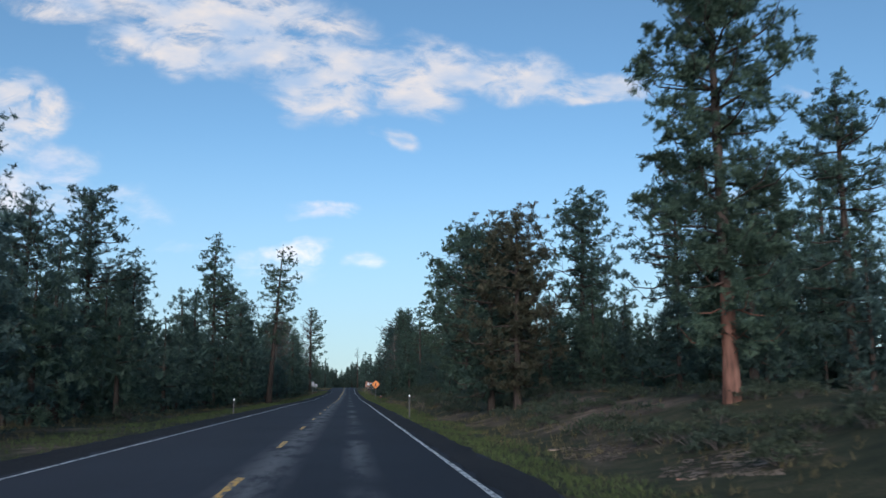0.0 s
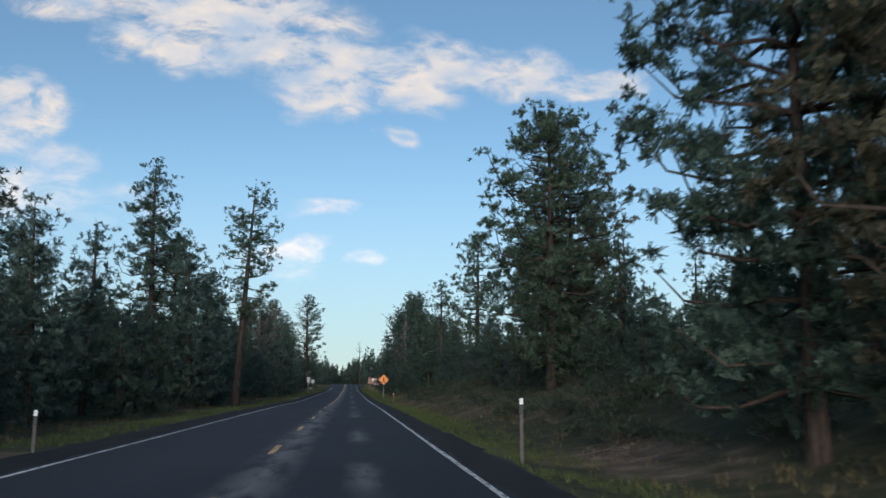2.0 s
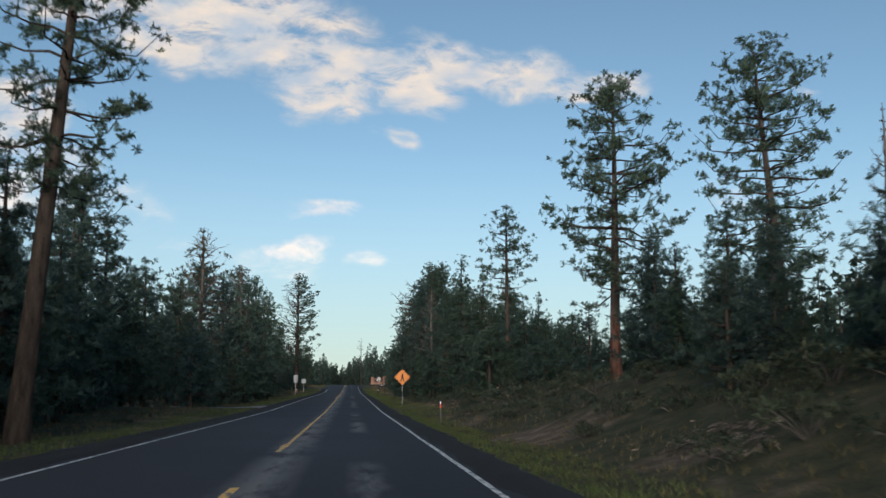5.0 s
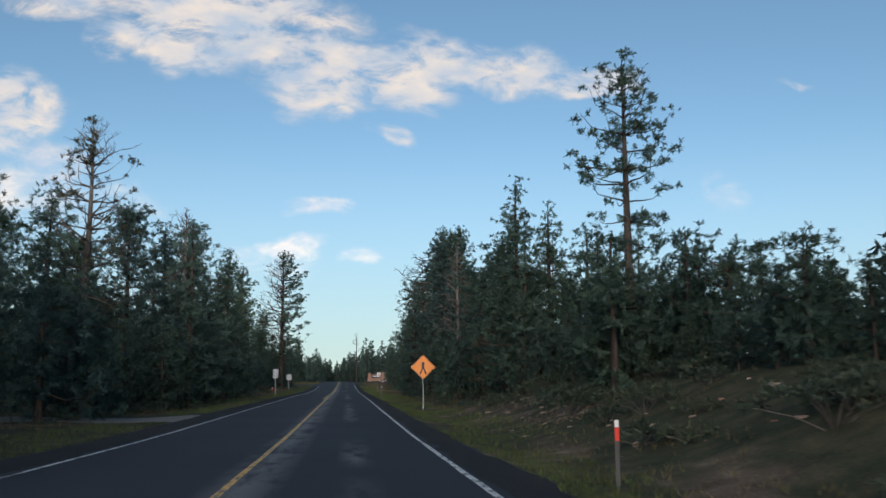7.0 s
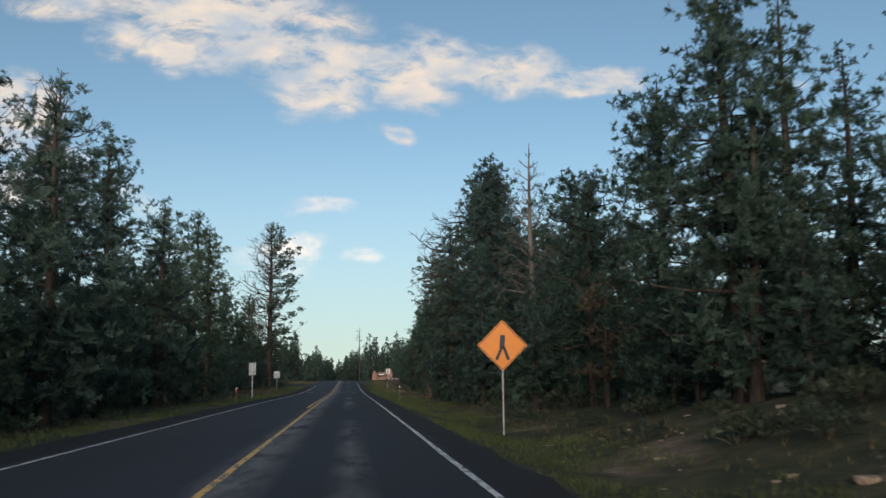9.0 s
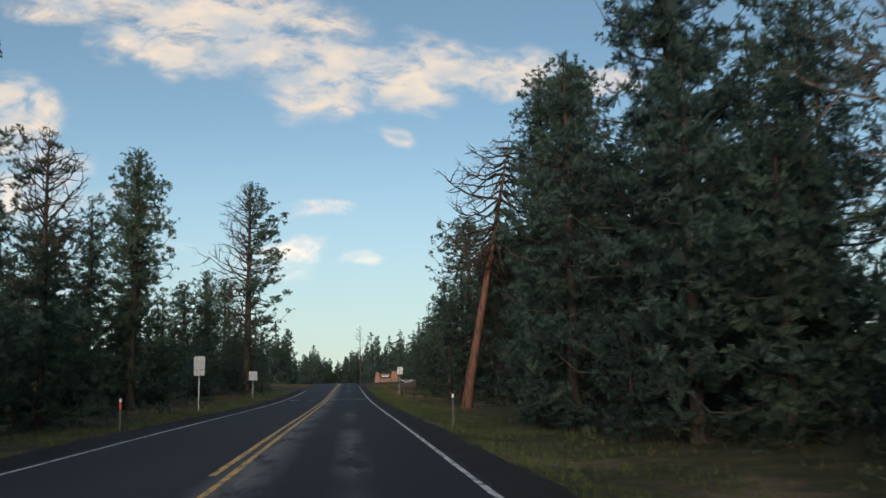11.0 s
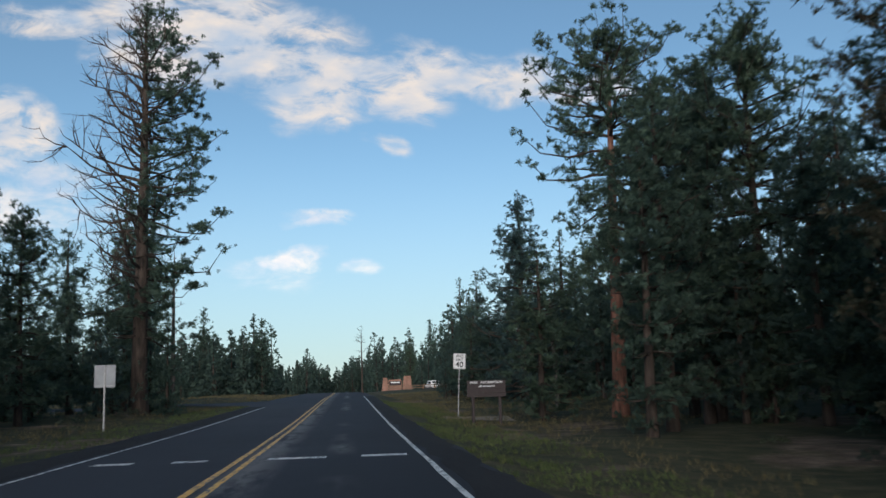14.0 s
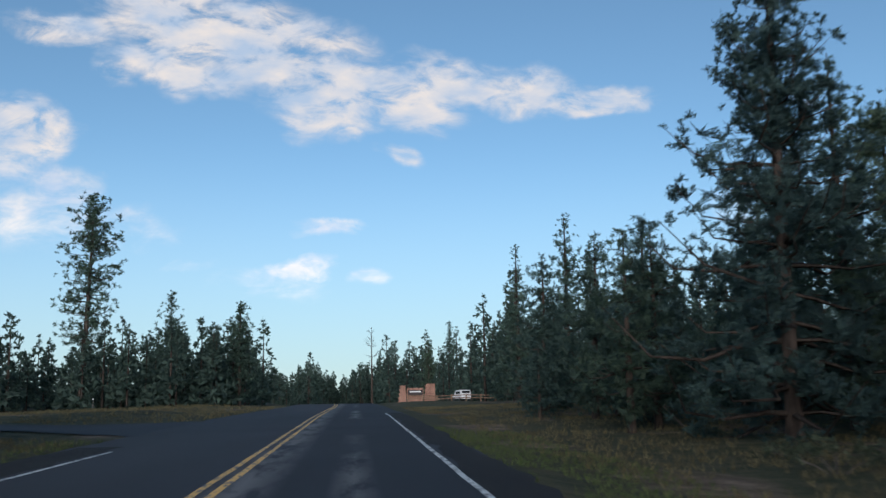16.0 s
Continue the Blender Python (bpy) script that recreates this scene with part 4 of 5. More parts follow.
fill_band(16, MIDDLE, 23, 34, 20, 160, 17, 0.42, 0.62, MIDDLE_LABEL, "forest pines")
fill_band(30, MIDDLE, 20, 34, 160, 215, 9, 0.5, 0.75, MIDDLE_LABEL, "forest pines")
fill_band(29, MIDDLE, 15, 26, 186, 214, 10, 0.6, 0.82, MIDDLE_LABEL, "forest pines")
fill_band(17, STAND, 12.0, 23, 214, 243, 14, 0.75, 1.0, STAND_LABEL, "dense stand")
fill_band(27, STAND, 13.8, 24, 241, 260, 9, 0.9, 1.15, STAND_LABEL, "dense stand")
fill_band(28, YOUNG, 12.5, 21, 222, 262, 11, 0.9, 1.2, YOUNG_LABEL, "young pines")
fill_band(18, MIDDLE, 14, 26, 262, 316, 18, 0.8, 1.15, MIDDLE_LABEL, "forest pines")
fill_band(19, YOUNG, 19, 32, 320, 400, 18, 0.9, 1.4, YOUNG_LABEL, "young pines")
for x, y, k in ((9.0, 201.0, 1.15), (11.2, 203.5, 1.3), (8.7, 208.0, 1.0), (-11.4, 194.0, 1.3), (-10.9, 199.5, 1.2), (-12.0, 167.0, 1.25), (-11.8, 218.0, 1.3), (-10.6, 312.0, 0.8), (14.5, 41, 0.9), (17, 279, 1.2), (19, 284, 1.3), (21.5, 290, 1.3), (16.4, 287, 1.0), (11.6, 87, 0.7), (9.3, 88.5, 0.55), (12.8, 83, 0.6), (14.6, 86.5, 0.8), (16.6, 88.5, 0.9), (6.7, 222, 0.6), (7.3, 226, 0.7), (7.0, 213, 0.5), (11.5, 63, 0.55), (13, 67, 0.6), (11, 71, 0.5), (9.8, 345, 0.75), (12, 342, 0.9), (14.5, 347, 1.0), (11, 350, 0.9), (13.5, 338, 0.7), (15.5, 341, 0.9), (17, 350, 1.1), (13, 356, 1.1), (14.5, 50, 0.45), (16.5, 56, 1.0), (19.5, 104, 0.9), (21, 107.5, 0.9), (22.5, 111, 1.0), (24.5, 108, 1.0), (17, 101, 0.8), (-12.5, 316.5, 0.9), (-15.5, 322, 1.1), (-18, 318, 1.2), (-20, 312, 1.2), (-22, 325, 1.3), (-17, 307, 1.1), (-13.8, 309, 0.9), (17.5, 45, 1.0), (22.0, 49, 1.1), (26.0, 54, 1.3), (30.0, 58, 1.4), (23.5, 60, 1.4), (16.5, 112, 0.9), (19.0, 114, 0.9), (14.6, 111, 0.8), (15.5, 272, 1.2), (18.5, 268, 1.3), (21.0, 265, 1.3), (-14.6, 311.0, 1.0)):
    place_copy(YOUNG, int(y), x, y, k, 37 * y, YOUNG_LABEL, "young pines")
fill_band(34, YOUNG, 11.0, 15, 60, 150, 18, 0.45, 0.7, YOUNG_LABEL, "young pines")
for x, y, k in ((19.0, 321.0, 0.95), (22.5, 325.0, 0.9), (17.0, 333.0, 0.85), (26.0, 322.0, 0.9), (-14.5, 176.0, 0.8), (-16.5, 183.0, 0.85), (-18.5, 190.0, 0.95), (-13.8, 187.0, 0.85), (-20.0, 178.0, 0.95), (-21.5, 197.0, 1.0), (21.0, 330.0, 1.0), (24.5, 333.0, 1.05)):
    place_copy(MIDDLE, int(y), x, y, k, 37 * y, MIDDLE_LABEL, "forest pines")
woods("far_woods", 31, [
    (-15, -60, 408, 470, 120, 8, 11, 1.0, 1.4), (-15, -60, 470, 900, 190, 12, 16, 1.3, 2.0), (22, 70, 405, 560, 90, 11, 16, 1.1, 1.5),
    (10, 70, 575, 800, 120, 14, 19, 1.3, 1.6), (-55, -15, 655, 760, 75, 11, 15, 1.3, 1.0), (-14, -3, 690, 800, 40, 9, 13, 1.4, 1.0), (-3, 12, 690, 800, 55, 14, 18, 1.4, 1.0),
    (-25, -55, 10, 322, 280, 9, 13, 0.95, 1.3), (27, 55, 10, 200, 150, 6, 8, 0.9, 1.2), (25, 55, 264, 405, 130, 9, 13, 0.95, 1.3),
    (-60, 60, -160, -60, 36, 10, 16, 1.2, 1.0)], "distant dark pine woods closing the view")


# ---- aprons beside the road ----
def apron(name, x0, x1, y0, y1, mat, label, lift=0.012, flare=0.0):
    rng = np.random.default_rng(int(y0))
    xs, ys = np.linspace(x0, x1, 56), np.linspace(y0, y1, 10)
    verts = []
    for x in xs:
        swing = flare * math.exp(-abs(x - x0) / 2.6)
        for j, v in enumerate(ys):
            y = v - swing * (y1 - v) / (y1 - y0) + (0.25 * noise.noise((x * 0.5, v, 1.0)) + rng.normal(0, 0.06) if j in (0, 9) else 0)
            verts.append((x, y, max(land_z(x, y), road_z(y) - 0.14 if -8 < x < 0 else -9) + lift + 0.02))
    n = len(ys)
    i = (np.arange(len(xs) - 1)[:, None] * n + np.arange(n - 1)[None]).ravel()
    ob = new(name, mesh_from(name, verts, np.stack([i, i + 1, i + n + 1, i + n], 1), mat, True))
    tagged(ob, label, "driveway", kind="structure")


GRAVEL = plain_material("pale_gravel", (0.22, 0.20, 0.185), 0.95, 0, 0.5, 4)
GRAVEL_TAN = plain_material("tan_gravel", (0.34, 0.29, 0.23), 0.95, 0, 0.65, 5)
apron("gravel_driveway", -6.5, -26, 163, 171, GRAVEL, "pale gravel forest driveway joining the road")
apron("gravel_patch", 8.8, 5.3, 300.2, 303.4, GRAVEL_TAN, "pale gravel patch round the sign posts")
apron("side_road", -6.5, -60, 334.5, 342, ASPHALT, "worn asphalt side road joining the main road", flare=9.0)


def bare_soil(x, y, rx, ry, seed):
    """A washed-out patch of pale soil with a ragged outline, lying on the bank."""
    rows, turns = 9, 40
    verts = [(x, y, land_z(x, y) + 0.03)]
    for i in range(1, rows + 1):
        for j in range(turns):
            a = 2 * math.pi * j / turns
            k = i / rows * (1 + 0.55 * noise.noise((2.2 * math.cos(a) + seed, 2.2 * math.sin(a), seed * 1.7)) + 0.2 * noise.noise((6 * math.cos(a), 6 * math.sin(a), seed)))
            px, py = x + rx * k * math.cos(a), y + ry * k * math.sin(a)
            verts.append((px, py, land_z(px, py) + 0.035 + 0.03 * noise.noise((px * 2.5, py * 2.5, 3.0)) - (0.08 if i == rows else 0)))
    faces = [(0, 1 + j, 1 + (j + 1) % turns) for j in range(turns)]
    for i in range(rows - 1):
        for j in range(turns):
            a, b = 1 + i * turns + j, 1 + i * turns + (j + 1) % turns
            faces.append((a, a + turns, b + turns, b))
    ob = new("bare_soil", mesh_from("bare_soil", verts, faces, SOIL, True))
    tagged(ob, "pale tan bare soil patch on the grassy bank", "soil", kind="structure")


def soil_material():
    mat, nt, bsdf = material("washed_soil", 0.95, 0, 0.1)
    mid, fine = noise_node(nt, 1.6, 6.0), noise_node(nt, 18.0, 4.0)
    col = ramp_node(nt, mid, [(0.3, (0.08, 0.066, 0.05)), (0.5, (0.18, 0.138, 0.10)), (0.68, (0.32, 0.25, 0.19))])
    col = mix_colors(nt, 0.6, col, ramp_node(nt, fine, [(0.3, (0.5, 0.5, 0.5)), (0.7, (1.4, 1.4, 1.4))]), "MULTIPLY")
    nt.links.new(col, bsdf.inputs["Base Color"])
    bump(nt, bsdf, fine, 0.8, 0.05)
    # grass and litter show between the bare spots
    broken = ramp_node(nt, noise_node(nt, 4.5, 7.0, None, 0.7), [(0.47, (1, 1, 1)), (0.53, (0, 0, 0))])
    clear = nt.nodes.new("ShaderNodeBsdfTransparent")
    both = nt.nodes.new("ShaderNodeMixShader")
    nt.links.new(broken, both.inputs[0])
    nt.links.new(bsdf.outputs[0], both.inputs[1])
    nt.links.new(clear.outputs[0], both.inputs[2])
    nt.links.new(both.outputs[0], nt.nodes["Material Output"].inputs["Surface"])
    return mat


SOIL = soil_material()
for n, (x, y, rx, ry) in enumerate(((7.3, 17.6, 1.5, 2.0), (6.2, 24.0, 0.9, 2.4), (6.2, 59.0, 1.0, 1.8), (8.4, 97.5, 1.3, 3.0), (7.4, 108.0, 0.9, 2.5), (8.0, 166.0, 1.2, 3.4), (7.4, 156.0, 1.1, 2.6), (9.4, 161.0, 0.9, 2.2))):
    bare_soil(x, y, rx, ry, n * 3.1)


# ---- grass, shrubs and stones ----
def grass(name, seed, areas, mat, label, length, count=5):
    rng = np.random.default_rng(seed)
    spots = []
    for x0, x1, y0, y1, per in areas:
        n = int(abs((x1 - x0) * (y1 - y0)) * per)
        x, y = rng.uniform(min(x0, x1), max(x0, x1), n), rng.uniform(y0, y1, n)
        for a, b in zip(x, y):
            if noise.noise((a * 0.45, b * 0.3, seed)) > -0.22 and not (a < -6.5 and (162 < b < 172 or 327 < b < 342)):
                spots.append((a, b, land_z(a, b)))
    spots = np.array(spots)
    up = unit(np.tile([0, 0, 1.0], (len(spots), 1)) + rng.normal(0, 0.15, (len(spots), 3)))
    size = length
    verts, faces = blades(rng, spots, up * 1.6, size, size * 0.075, count, 0.6)
    tagged(new(name, mesh_from(name, verts, faces, mat)), label, "grass", kind="stuff")


grass("verge_grass", 61, [(2.8, 5.4, 3, 150, 24), (2.8, 6.5, 150, 335, 18), (-6.9, -9.8, 15, 325, 14)], GRASS, "short green grass along the road edge", 0.17)
grass("dry_grass", 62, [(4.6, 8.0, 0, 150, 4), (8, 13.0, 0, 150, 1.5), (6.0, 9.0, 150, 290, 3), (5.0, 19, 290, 400, 7), (-9.8, -14, 15, 330, 4), (-7, -32, 342, 400, 5), (-7.4, -14, 316, 323, 12), (-9.5, -30, 318, 333.5, 7)],
      GRASS_DRY, "dry tan grass on the open ground", 0.22)


def shrub(seed, r, h, mat):
    rng = np.random.default_rng(seed)
    root = new("shrub")
    stems = Tubes(3)
    centres, ways = [], []
    for _ in range(34):
        a, k = rng.uniform(0, 2 * np.pi), math.sqrt(rng.uniform(0.02, 1)) * r
        tip = np.array([k * math.cos(a), k * math.sin(a), h * math.sqrt(max(1 - 0.85 * (k / r) ** 2, 0.1)) * rng.uniform(0.6, 1.0)])
        if _ % 3 == 0:
            stems.add([(0, 0, -0.1), tip * [0.45, 0.45, 0.5], tip], [0.014, 0.01, 0.004])
        centres.append(tip)
        ways.append(unit(tip * [0.6, 0.6, 1.0] + [0, 0, 0.2]))
    tagged(part("stemwork", stems.mesh("stemwork", BARK_GREY), BARK_GREY, root), kind="stuff")
    verts, faces = plumes(rng, np.array(centres), np.array(ways), rng.uniform(0.12, 0.2, len(centres)), 9)
    tagged(part("foliage", mesh_from("foliage", verts, faces, mat), mat, root), kind="stuff")
    return root


SHRUBS = [shrub(71, 0.6, 0.45, SAGE), shrub(72, 0.9, 0.55, SAGE), shrub(73, 0.7, 0.4, SAGE), shrub(74, 1.0, 0.75, SAGE)]


def stone(seed, mat):
    rng = np.random.default_rng(seed)
    bm = bmesh.new()
    bmesh.ops.create_icosphere(bm, subdivisions=2, radius=0.5)
    shift = Vector(rng.uniform(0, 50, 3))
    for v in bm.verts:
        v.co *= 1 + 0.45 * noise.noise(v.co * 2.2 + shift)
        v.co.z = max(min(v.co.z * 0.62, 0.2 + 0.06 * noise.noise(v.co * 5)), -0.22)
    me = bpy.data.meshes.new("stone")
    bm.to_mesh(me)
    bm.free()
    me.materials.append(mat)
    return new("stone", me)


STONES = [stone(81, STONE_TAN), stone(82, STONE_TAN), stone(83, STONE_RED), stone(84, STONE_TAN)]


def scatter(seed, pool, x0, x1, y0, y1, count, size0, size1, label, category, group, sink=0.03):
    rng = np.random.default_rng(seed)
    for _ in range(count):
        x, y, k = rng.uniform(x0, x1), rng.uniform(y0, y1), rng.uniform(size0, size1)
        ob = pool[int(rng.integers(0, len(pool)))]
        m = pose(x, y, land_z(x, y) - sink, 0, 0, rng.uniform(0, 360)) @ Matrix.Diagonal((k, k * rng.uniform(0.7, 1.2), k, 1))
        if ob.name in USED:
            ob = copy_thing(ob, m)
        else:
            USED.add(ob.name)
            ob.matrix_basis = m
        tagged(ob, label, category, group)


SHRUB_LABEL = "low grey-green sagebrush shrub on the bank"
STONE_LABEL = "pale tan weathered stone half sunk in soil"
scatter(91, SHRUBS, 6.9, 14, 12, 60, 110, 0.6, 1.1, SHRUB_LABEL, "shrub", "bank shrubs")
scatter(92, SHRUBS, 6.6, 12.5, 60, 150, 105, 0.8, 1.5, SHRUB_LABEL, "shrub", "bank shrubs")
scatter(93, SHRUBS, 7.0, 12.5, 150, 215, 50, 0.8, 1.4, SHRUB_LABEL, "shrub", "bank shrubs")
scatter(94, SHRUBS, 7.5, 13, 216, 330, 16, 0.6, 1.1, SHRUB_LABEL, "shrub", "bank shrubs")
scatter(95, SHRUBS, -13, -9.6, 20, 320, 32, 0.6, 1.3, SHRUB_LABEL, "shrub", "bank shrubs")
scatter(87, SHRUBS, 6.8, 10, 10, 36, 14, 0.5, 0.9, SHRUB_LABEL, "shrub", "bank shrubs")
scatter(89, SHRUBS, 7.2, 12, 150, 180, 28, 0.9, 1.5, SHRUB_LABEL, "shrub", "bank shrubs")
scatter(96, STONES, 5.4, 8.8, 15.5, 27, 34, 0.1, 0.42, STONE_LABEL, "stone", "bank stones")
scatter(97, STONES, 4.8, 7.5, 54, 62, 22, 0.15, 0.5, STONE_LABEL, "stone", "bank stones")
scatter(98, STONES, 5.2, 8.5, 82, 112, 45, 0.15, 0.6, STONE_LABEL, "stone", "bank stones")
scatter(99, STONES, 5.0, 8.0, 138, 182, 110, 0.2, 0.8, STONE_LABEL, "stone", "bank stones")


def snag(x, y, height, lean):
    """A broken grey trunk without branches but for a few stubs."""
    root = new("dead_snag")
    root.location = (x, y, land_z(x, y))
    tubes = Tubes(9)
    tubes.add([(0, 0, -0.3), (lean * 0.3, 0, height * 0.35), (lean * 0.7, 0.1, height * 0.7), (lean, 0.1, height)], [0.15, 0.13, 0.10, 0.06])
    part("trunk", tubes.mesh("trunk", BARK_GREY), BARK_GREY, root)
    for z, a in ((0.45, 0.5), (0.62, 3.4), (0.8, 1.9), (0.9, 5.0)):
        stub = Tubes(5)
        base = np.array([lean * z, 0.05, height * z])
        stub.add([base, base + [0.35 * math.cos(a), 0.35 * math.sin(a), 0.12]], [0.05, 0.02])
        part("stub", stub.mesh("stub", BARK_GREY), BARK_GREY, root)
    tagged(root, "broken grey dead pine trunk leaning among green trees", "dead tree")


snag(13.75, 313.0, 7.0, -0.2)


scatter(88, STONES, 5.6, 10.5, 140, 182, 60, 0.4, 1.15, "broad pale sandstone ledge in the bank", "rock", "bank ledges", 0.02)


# ---- signs ----
def plate(bm, width, height, thick, radius=0.04):
    """A road sign panel with rounded corners, standing in the xz plane and facing -y."""
    pts = []
    for cx, cz, a0 in ((1, 1, 0), (-1, 1, 90), (-1, -1, 180), (1, -1, 270)):
        for a in (0, 30, 60, 90):
            pts.append((cx * (width / 2 - radius) + radius * math.cos(radians(a0 + a)), cz * (height / 2 - radius) + radius * math.sin(radians(a0 + a))))
    front = [bm.verts.new((x, -thick / 2, z)) for x, z in pts]
    back = [bm.verts.new((x, thick / 2, z)) for x, z in pts]
    bm.faces.new(front[::-1])
    bm.faces.new(back)
    n = len(pts)
    for i in range(n):
        bm.faces.new((front[i], front[(i + 1) % n], back[(i + 1) % n], back[i]))
    bmesh.ops.recalc_face_normals(bm, faces=bm.faces)
    return bm


def ring(bm, width, height, line, y, radius=0.04):
    """A thin raised border line just inside a panel's rim."""
    def loop(w, h, r):
        return [(cx * (w / 2 - r) + r * math.cos(radians(a0 + a)), cz * (h / 2 - r) + r * math.sin(radians(a0 + a)))
                for cx, cz, a0 in ((1, 1, 0), (-1, 1, 90), (-1, -1, 180), (1, -1, 270)) for a in (0, 30, 60, 90)]
    outer = [bm.verts.new((x, y, z)) for x, z in loop(width, height, radius)]
    inner = [bm.verts.new((x, y, z)) for x, z in loop(width - 2 * line, height - 2 * line, radius * 0.8)]
    n = len(outer)
    for i in range(n):
        bm.faces.new((outer[i], inner[i], inner[(i + 1) % n], outer[(i + 1) % n]))
    return bm


def channel_post(height, width=0.06):
    bm = bmesh.new()
    box(bm, (width, 0.006, height + 0.5), (0, 0.018, height / 2 - 0.25))
    box(bm, (0.006, 0.03, height + 0.5), (-width / 2, 0.006, height / 2 - 0.25))
    box(bm, (0.006, 0.03, height + 0.5), (width / 2, 0.006, height / 2 - 0.25))
    return bm


def turned(ob, angle, at=(0, 0, 0)):
    ob.location = at
    ob.rotation_euler = (0, radians(angle), 0)
    return ob


def letters(text, size, mat, parent, at, thick=0.003, wide=1.0):
    curve = bpy.data.curves.new("lettering", "FONT")
    curve.body, curve.size, curve.align_x, curve.align_y, curve.extrude, curve.offset = text, size, "CENTER", "CENTER", thick, size * 0.018
    holder = bpy.data.objects.new("lettering_curve", curve)
    scene.collection.objects.link(holder)
    bpy.context.view_layer.update()
    me = bpy.data.meshes.new_from_object(holder.evaluated_get(bpy.context.evaluated_depsgraph_get()))
    bpy.data.objects.remove(holder)
    me.transform(Matrix.Rotation(radians(90), 4, "X") @ Matrix.Diagonal((wide, 1, 1, 1)))
    me.materials.clear()
    me.materials.append(mat)
    ob = part("lettering", me, mat, parent, "black lettering" if mat is SIGN_BLACK else "pale lettering")
    ob.location = at
    return ob


def warning_sign(x, y):
    root = new("warning_sign", None)
    base = land_z(x, y)
    root.location = (x, y, base)
    mid = 2.60 - base
    panel = turned(part("panel", plate(bmesh.new(), 1.19, 1.19, 0.004, 0.06), SIGN_ORANGE, root, "orange diamond panel"), 45, (0, -0.02, mid))
    part("border", ring(bmesh.new(), 1.14, 1.14, 0.022, -0.0045, 0.05), SIGN_BLACK, panel, "thin black border")
    mark = bmesh.new()
    box(mark, (0.17, 0.003, 0.42), (0, 0, 0.13), 0.001, Matrix.Rotation(radians(4), 4, "Y"))
    box(mark, (0.10, 0.003, 0.46), (-0.11, 0, -0.26), 0.001, Matrix.Rotation(radians(24), 4, "Y"))
    box(mark, (0.10, 0.003, 0.46), (0.12, 0, -0.26), 0.001, Matrix.Rotation(radians(-20), 4, "Y"))
    turned(part("mark", mark, SIGN_BLACK, root, "plain black mark"), 0, (0, -0.026, mid))
    part("post", channel_post(mid + 0.55, 0.045), STEEL, root, "thin galvanised channel post")
    tagged(root, "orange diamond warning sign with black mark on steel post", "road sign")


def speed_sign(x, y):
    root = new("speed_limit_sign")
    base = land_z(x, y)
    root.location, root.rotation_euler = (x, y, base), (0, radians(3.2), 0)
    mid = 3.50 - base
    panel = part("panel", plate(bmesh.new(), 0.64, 0.80, 0.004, 0.04), SIGN_WHITE, root, "white panel")
    panel.location = (0, -0.02, mid)
    part("border", ring(bmesh.new(), 0.60, 0.76, 0.014, -0.0045, 0.035), SIGN_BLACK, panel, "thin black border")
    letters("SPEED", 0.17, SIGN_BLACK, panel, (0, -0.004, 0.25), 0.002, 0.9)
    letters("LIMIT", 0.17, SIGN_BLACK, panel, (0, -0.004, 0.08), 0.002, 0.9)
    letters("40", 0.40, SIGN_BLACK, panel, (0, -0.004, -0.18), 0.002)
    part("post", channel_post(mid + 0.38, 0.042), STEEL, root, "slim galvanised post")
    tagged(root, "white speed limit 40 sign on a slim steel post", "road sign")


def back_of_signs(x, y, panels, top, post_mat, label):
    root = new("road_sign")
    base = land_z(x, y)
    root.location = (x, y, base)
    for width, height, drop in panels:
        z = top - base - drop - height / 2
        part("panel", plate(bmesh.new(), width, height, 0.005, 0.04), SIGN_BACK, root, "bare aluminium back").location = (0, 0.02, z)
        rails = bmesh.new()
        box(rails, (width * 0.92, 0.02, 0.03), (0, 0, 0), 0.004)
        part("rail", rails, STEEL, root).location = (0, 0.006, z - height * 0.42)
    bm = box(bmesh.new(), (0.075, 0.05, top - base + 0.4), (0, -0.012, (top - base) / 2 - 0.25), 0.006)
    part("post", bm, post_mat, root, "square post")
    tagged(root, label, "road sign")


def information_board(x, y):
    root = new("information_board")
    base = land_z(x, y)
    root.location = (x, y, base)
    high = 2.40 - base
    board = bmesh.new()
    for i in range(4):
        box(board, (1.78, 0.05, 0.185), (0, 0.006 * (i % 2), -0.095 - i * 0.19), 0.006)
    panel = part("board", board, WOOD_BROWN, root, "dark brown routed plank board")
    panel.location = (0, -0.09, high)
    letters(BOARD_TEXT[0], 0.155, SIGN_WHITE, panel, (0, -0.028, -0.10), 0.003, 0.95)
    letters(BOARD_TEXT[1], 0.115, SIGN_WHITE, panel, (0.02, -0.028, -0.275), 0.003, 1.0)
    for cx in (-0.62, 0.62):
        post = box(bmesh.new(), (0.13, 0.13, high + 0.5), (cx, 0, (high - 0.5) / 2 - 0.05), 0.015)
        part("post", post, WOOD_BROWN, root, "weathered square timber post")
    tagged(root, "brown wooden park information board on two timber posts", "sign board")


BOARD_TEXT = ("PARK   INFORMATION", "590 AM RADIO")


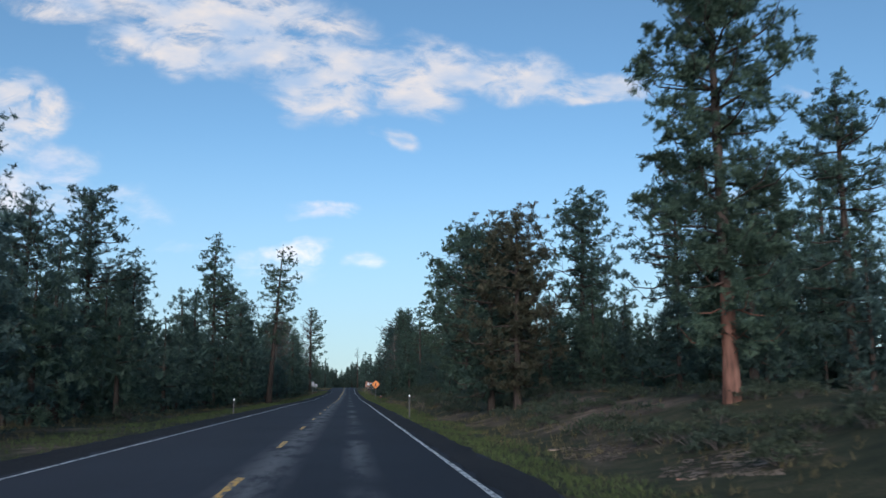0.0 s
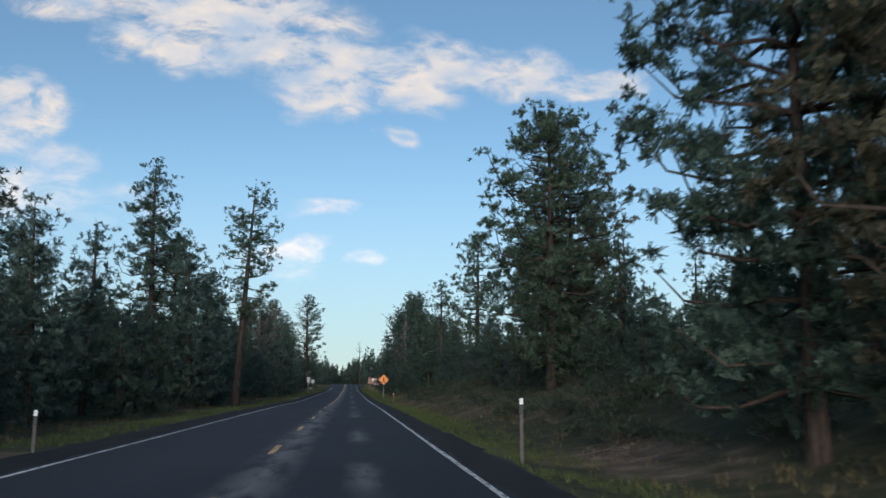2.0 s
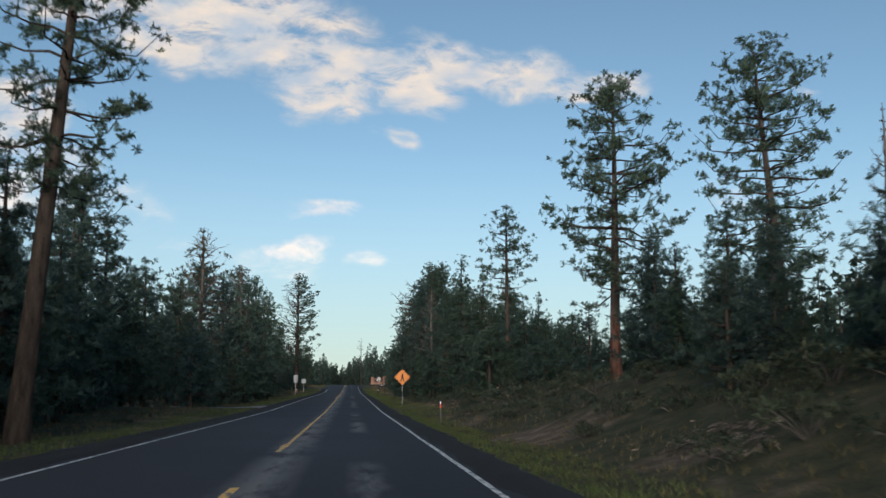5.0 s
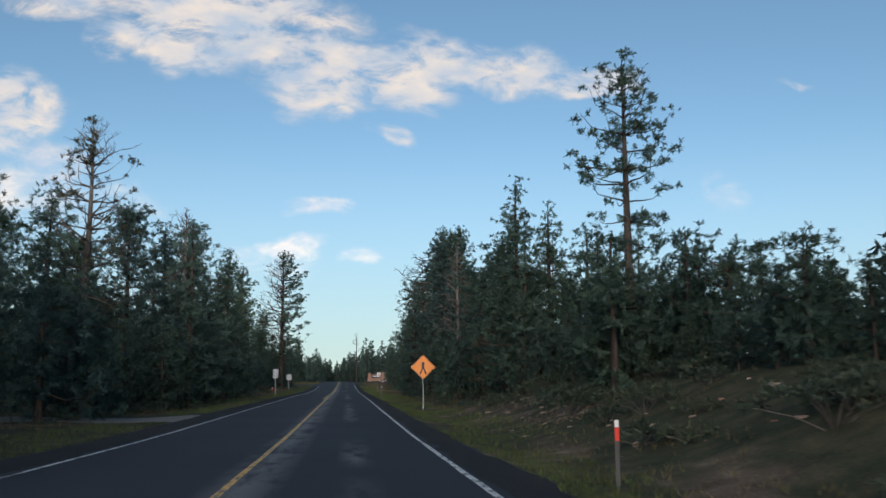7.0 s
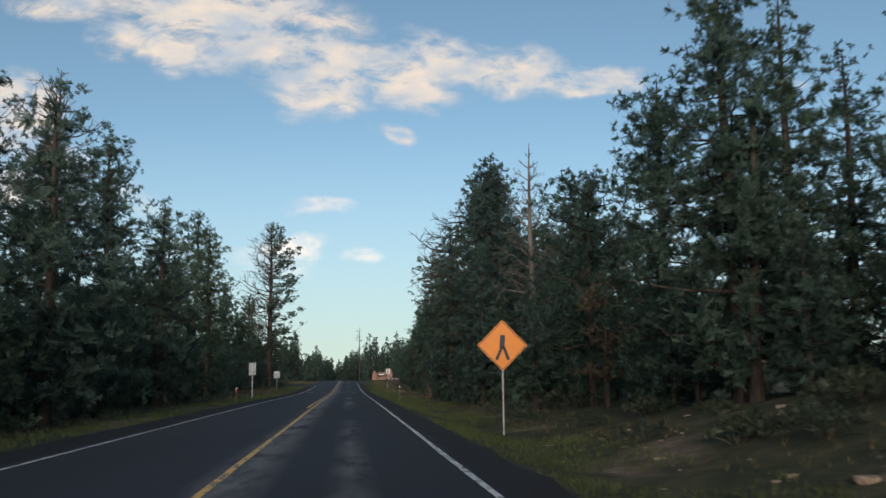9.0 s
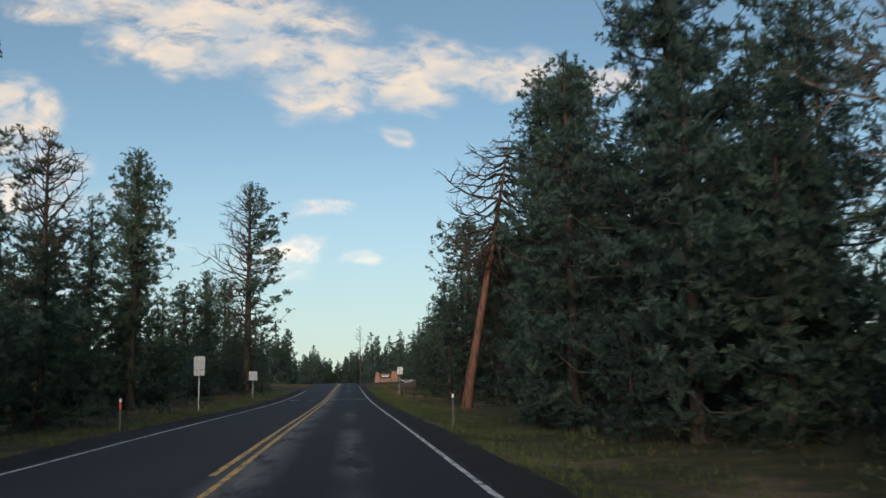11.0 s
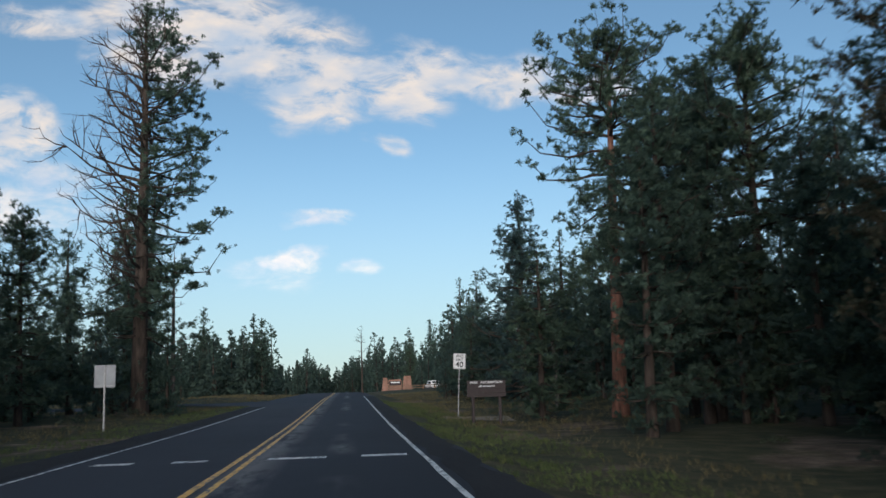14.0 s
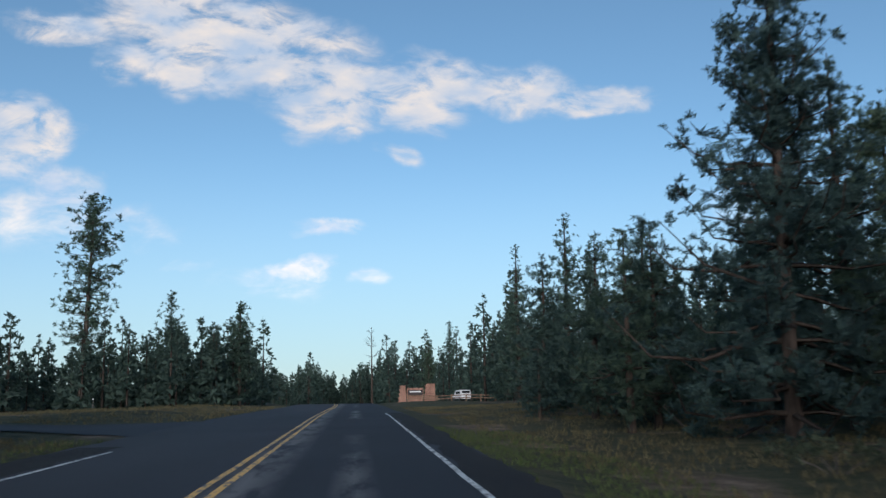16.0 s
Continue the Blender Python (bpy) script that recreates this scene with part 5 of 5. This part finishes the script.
def marker_post(x, y, height, red, tilt=0.0):
    root = new("marker_post")
    root.location = (x, y, land_z(x, y))
    root.rotation_euler = (0, radians(tilt), 0)
    blade = box(bmesh.new(), (0.075, 0.018, height + 0.3), (0, 0, height / 2 - 0.15), 0.004)
    part("blade", blade, MARKER_GREY, root, "grey flexible blade")
    cap = box(bmesh.new(), (0.073, 0.006, 0.12), (0, -0.014, height - 0.07), 0.001)
    part("reflector", cap, MARKER_WHITE, root, "white reflector")
    collar = box(bmesh.new(), (0.08, 0.024, 0.2), (0, 0, height - 0.24), 0.002)
    if not red:
        part("collar", collar, SIGN_BLACK, root, "black band")
    else:
        collar.free()
        band = box(bmesh.new(), (0.073, 0.006, 0.22), (0, -0.014, height - 0.245), 0.001)
        part("reflector", band, REFLECT_RED, root, "red reflector band")
    tagged(root, "thin grey roadside marker post with reflector", "marker post", "marker posts")


MARKER_GREY = plain_material("marker_grey", (0.075, 0.07, 0.065), 0.7, 0, 0.3, 10)
warning_sign(5.2, 187.0)
speed_sign(5.98, 301.5)
back_of_signs(-9.35, 252.8, ((0.70, 0.84, 0.0), (0.68, 0.36, 0.87)), 3.72, STEEL, "pair of stacked road signs seen from their bare backs")
back_of_signs(-10.0, 294.5, ((0.88, 0.96, 0.0),), 3.51, STEEL, "single road sign seen from its bare back on a slim post")
information_board(6.65, 295.7)
marker_post(3.5, 55.5, 1.34, False)
marker_post(-6.68, 57.0, 1.15, False, 2)
marker_post(4.6, 138.6, 1.2, True)
marker_post(3.75, 223.2, 1.2, False)
marker_post(-7.6, 224.0, 1.1, True)
marker_post(-28.0, 402.0, 1.3, False)


# ---- park entrance far ahead ----
def entrance_wall(x, y):
    root = new("entrance_wall")
    root.location = (x, y, land_z(x, y))
    rng = np.random.default_rng(5)

    def courses(name, x0, x1, top, depth, lean=0.0):
        z, row = 0.0, 0
        while z < top - 0.05:
            h = float(rng.uniform(0.26, 0.42))
            cx = x0 + (0.12 if row % 2 else 0) + lean * z
            end = x1 - lean * z * 0.4
            while cx < end - 0.1:
                w = min(float(rng.uniform(0.45, 0.95)), end - cx)
                bm = box(bmesh.new(), (w - 0.03, depth + float(rng.uniform(-0.05, 0.05)), h - 0.03), (cx + w / 2, 0, z + h / 2), 0.025)
                part(name, bm, STONE_RED, root)
                cx += w
            z, row = z + h, row + 1

    courses("stone_block", 0.0, 1.5, 3.1, 1.1, 0.12)
    courses("stone_block", 1.5, 4.6, 2.4, 0.7)
    courses("stone_block", 4.6, 6.8, 3.3, 1.1, 0.12)
    panel = box(bmesh.new(), (2.7, 0.08, 0.9), (3.1, -0.42, 1.85), 0.02)
    part("name_panel", panel, WOOD_BROWN, root, "brown name panel")
    line = box(bmesh.new(), (2.0, 0.02, 0.22), (3.1, -0.475, 2.0), 0.004)
    part("name_line", line, SIGN_WHITE, root, "pale unreadable line")
    tagged(root, "red sandstone park entrance wall with stepped pillars", "entrance wall")


def rail_fence(points):
    root = new("rail_fence")
    root.location = (points[0][0], points[0][1], 0)
    ox, oy = points[0]
    tops = []
    for x, y in points:
        z = land_z(x, y)
        part("post", rod(bmesh.new(), (x - ox, y - oy, z - 0.3), (x - ox, y - oy, z + 1.05), 0.11, 8), WOOD_GREY, root)
        tops.append((x - ox, y - oy, z))
    for a, b in zip(tops, tops[1:]):
        for h in (0.45, 0.9):
            part("rail", rod(bmesh.new(), (a[0], a[1], a[2] + h), (b[0], b[1], b[2] + h), 0.085, 8, 0.07), WOOD_GREY, root)
    tagged(root, "low weathered log rail fence in front of the park entrance", "fence")


def parked_van(x, y, turn):
    root = new("parked_van")
    root.location, root.rotation_euler = (x, y, land_z(x, y)), (0, 0, radians(turn))
    bm = bmesh.new()
    outline = [(-2.4, 0.35), (2.3, 0.35), (2.45, 0.75), (2.3, 1.05), (1.45, 1.15), (0.75, 1.85), (-2.25, 1.9), (-2.42, 1.2)]
    sides = [[bm.verts.new((s * 0.95 * (0.9 if z > 1.5 else 1), px, z)) for px, z in outline] for s in (-1, 1)]
    bm.faces.new(sides[0])
    bm.faces.new(sides[1][::-1])
    n = len(outline)
    for i in range(n):
        bm.faces.new((sides[0][i], sides[1][i], sides[1][(i + 1) % n], sides[0][(i + 1) % n]))
    bmesh.ops.recalc_face_normals(bm, faces=bm.faces)
    bmesh.ops.bevel(bm, geom=list(bm.edges), offset=0.06, segments=2, affect="EDGES")
    part("body", bm, MARKER_WHITE, root, "white painted body")
    part("rear_window", box(bmesh.new(), (1.4, 0.03, 0.5), (0, -2.38, 1.45), 0.01), VAN_GLASS, root, "dark rear window")
    for s in (-1, 1):
        part("side_window", box(bmesh.new(), (0.03, 2.4, 0.42), (s * 0.93, -0.6, 1.42), 0.01), VAN_GLASS, root, "dark side window")
        for wy in (-1.5, 1.5):
            wheel = part("wheel", rod(bmesh.new(), (s * 0.72, wy, 0.34), (s * 0.96, wy, 0.34), 0.34, 20), SIGN_BLACK, root, "black tyre")
            part("rim", rod(bmesh.new(), (s * 0.95, wy, 0.34), (s * 0.975, wy, 0.34), 0.2, 16), STEEL, wheel, "grey rim")
    tagged(root, "small white van parked by the park entrance", "van")


VAN_GLASS = plain_material("dark_glass", (0.012, 0.014, 0.016), 0.12, 0, 0.1, 2)
entrance_wall(7.7, 468.0)
rail_fence([(9.0 + 2.4 * i, 458.0 - 0.6 * i) for i in range(7)])
parked_van(19.0, 466.0, 12)
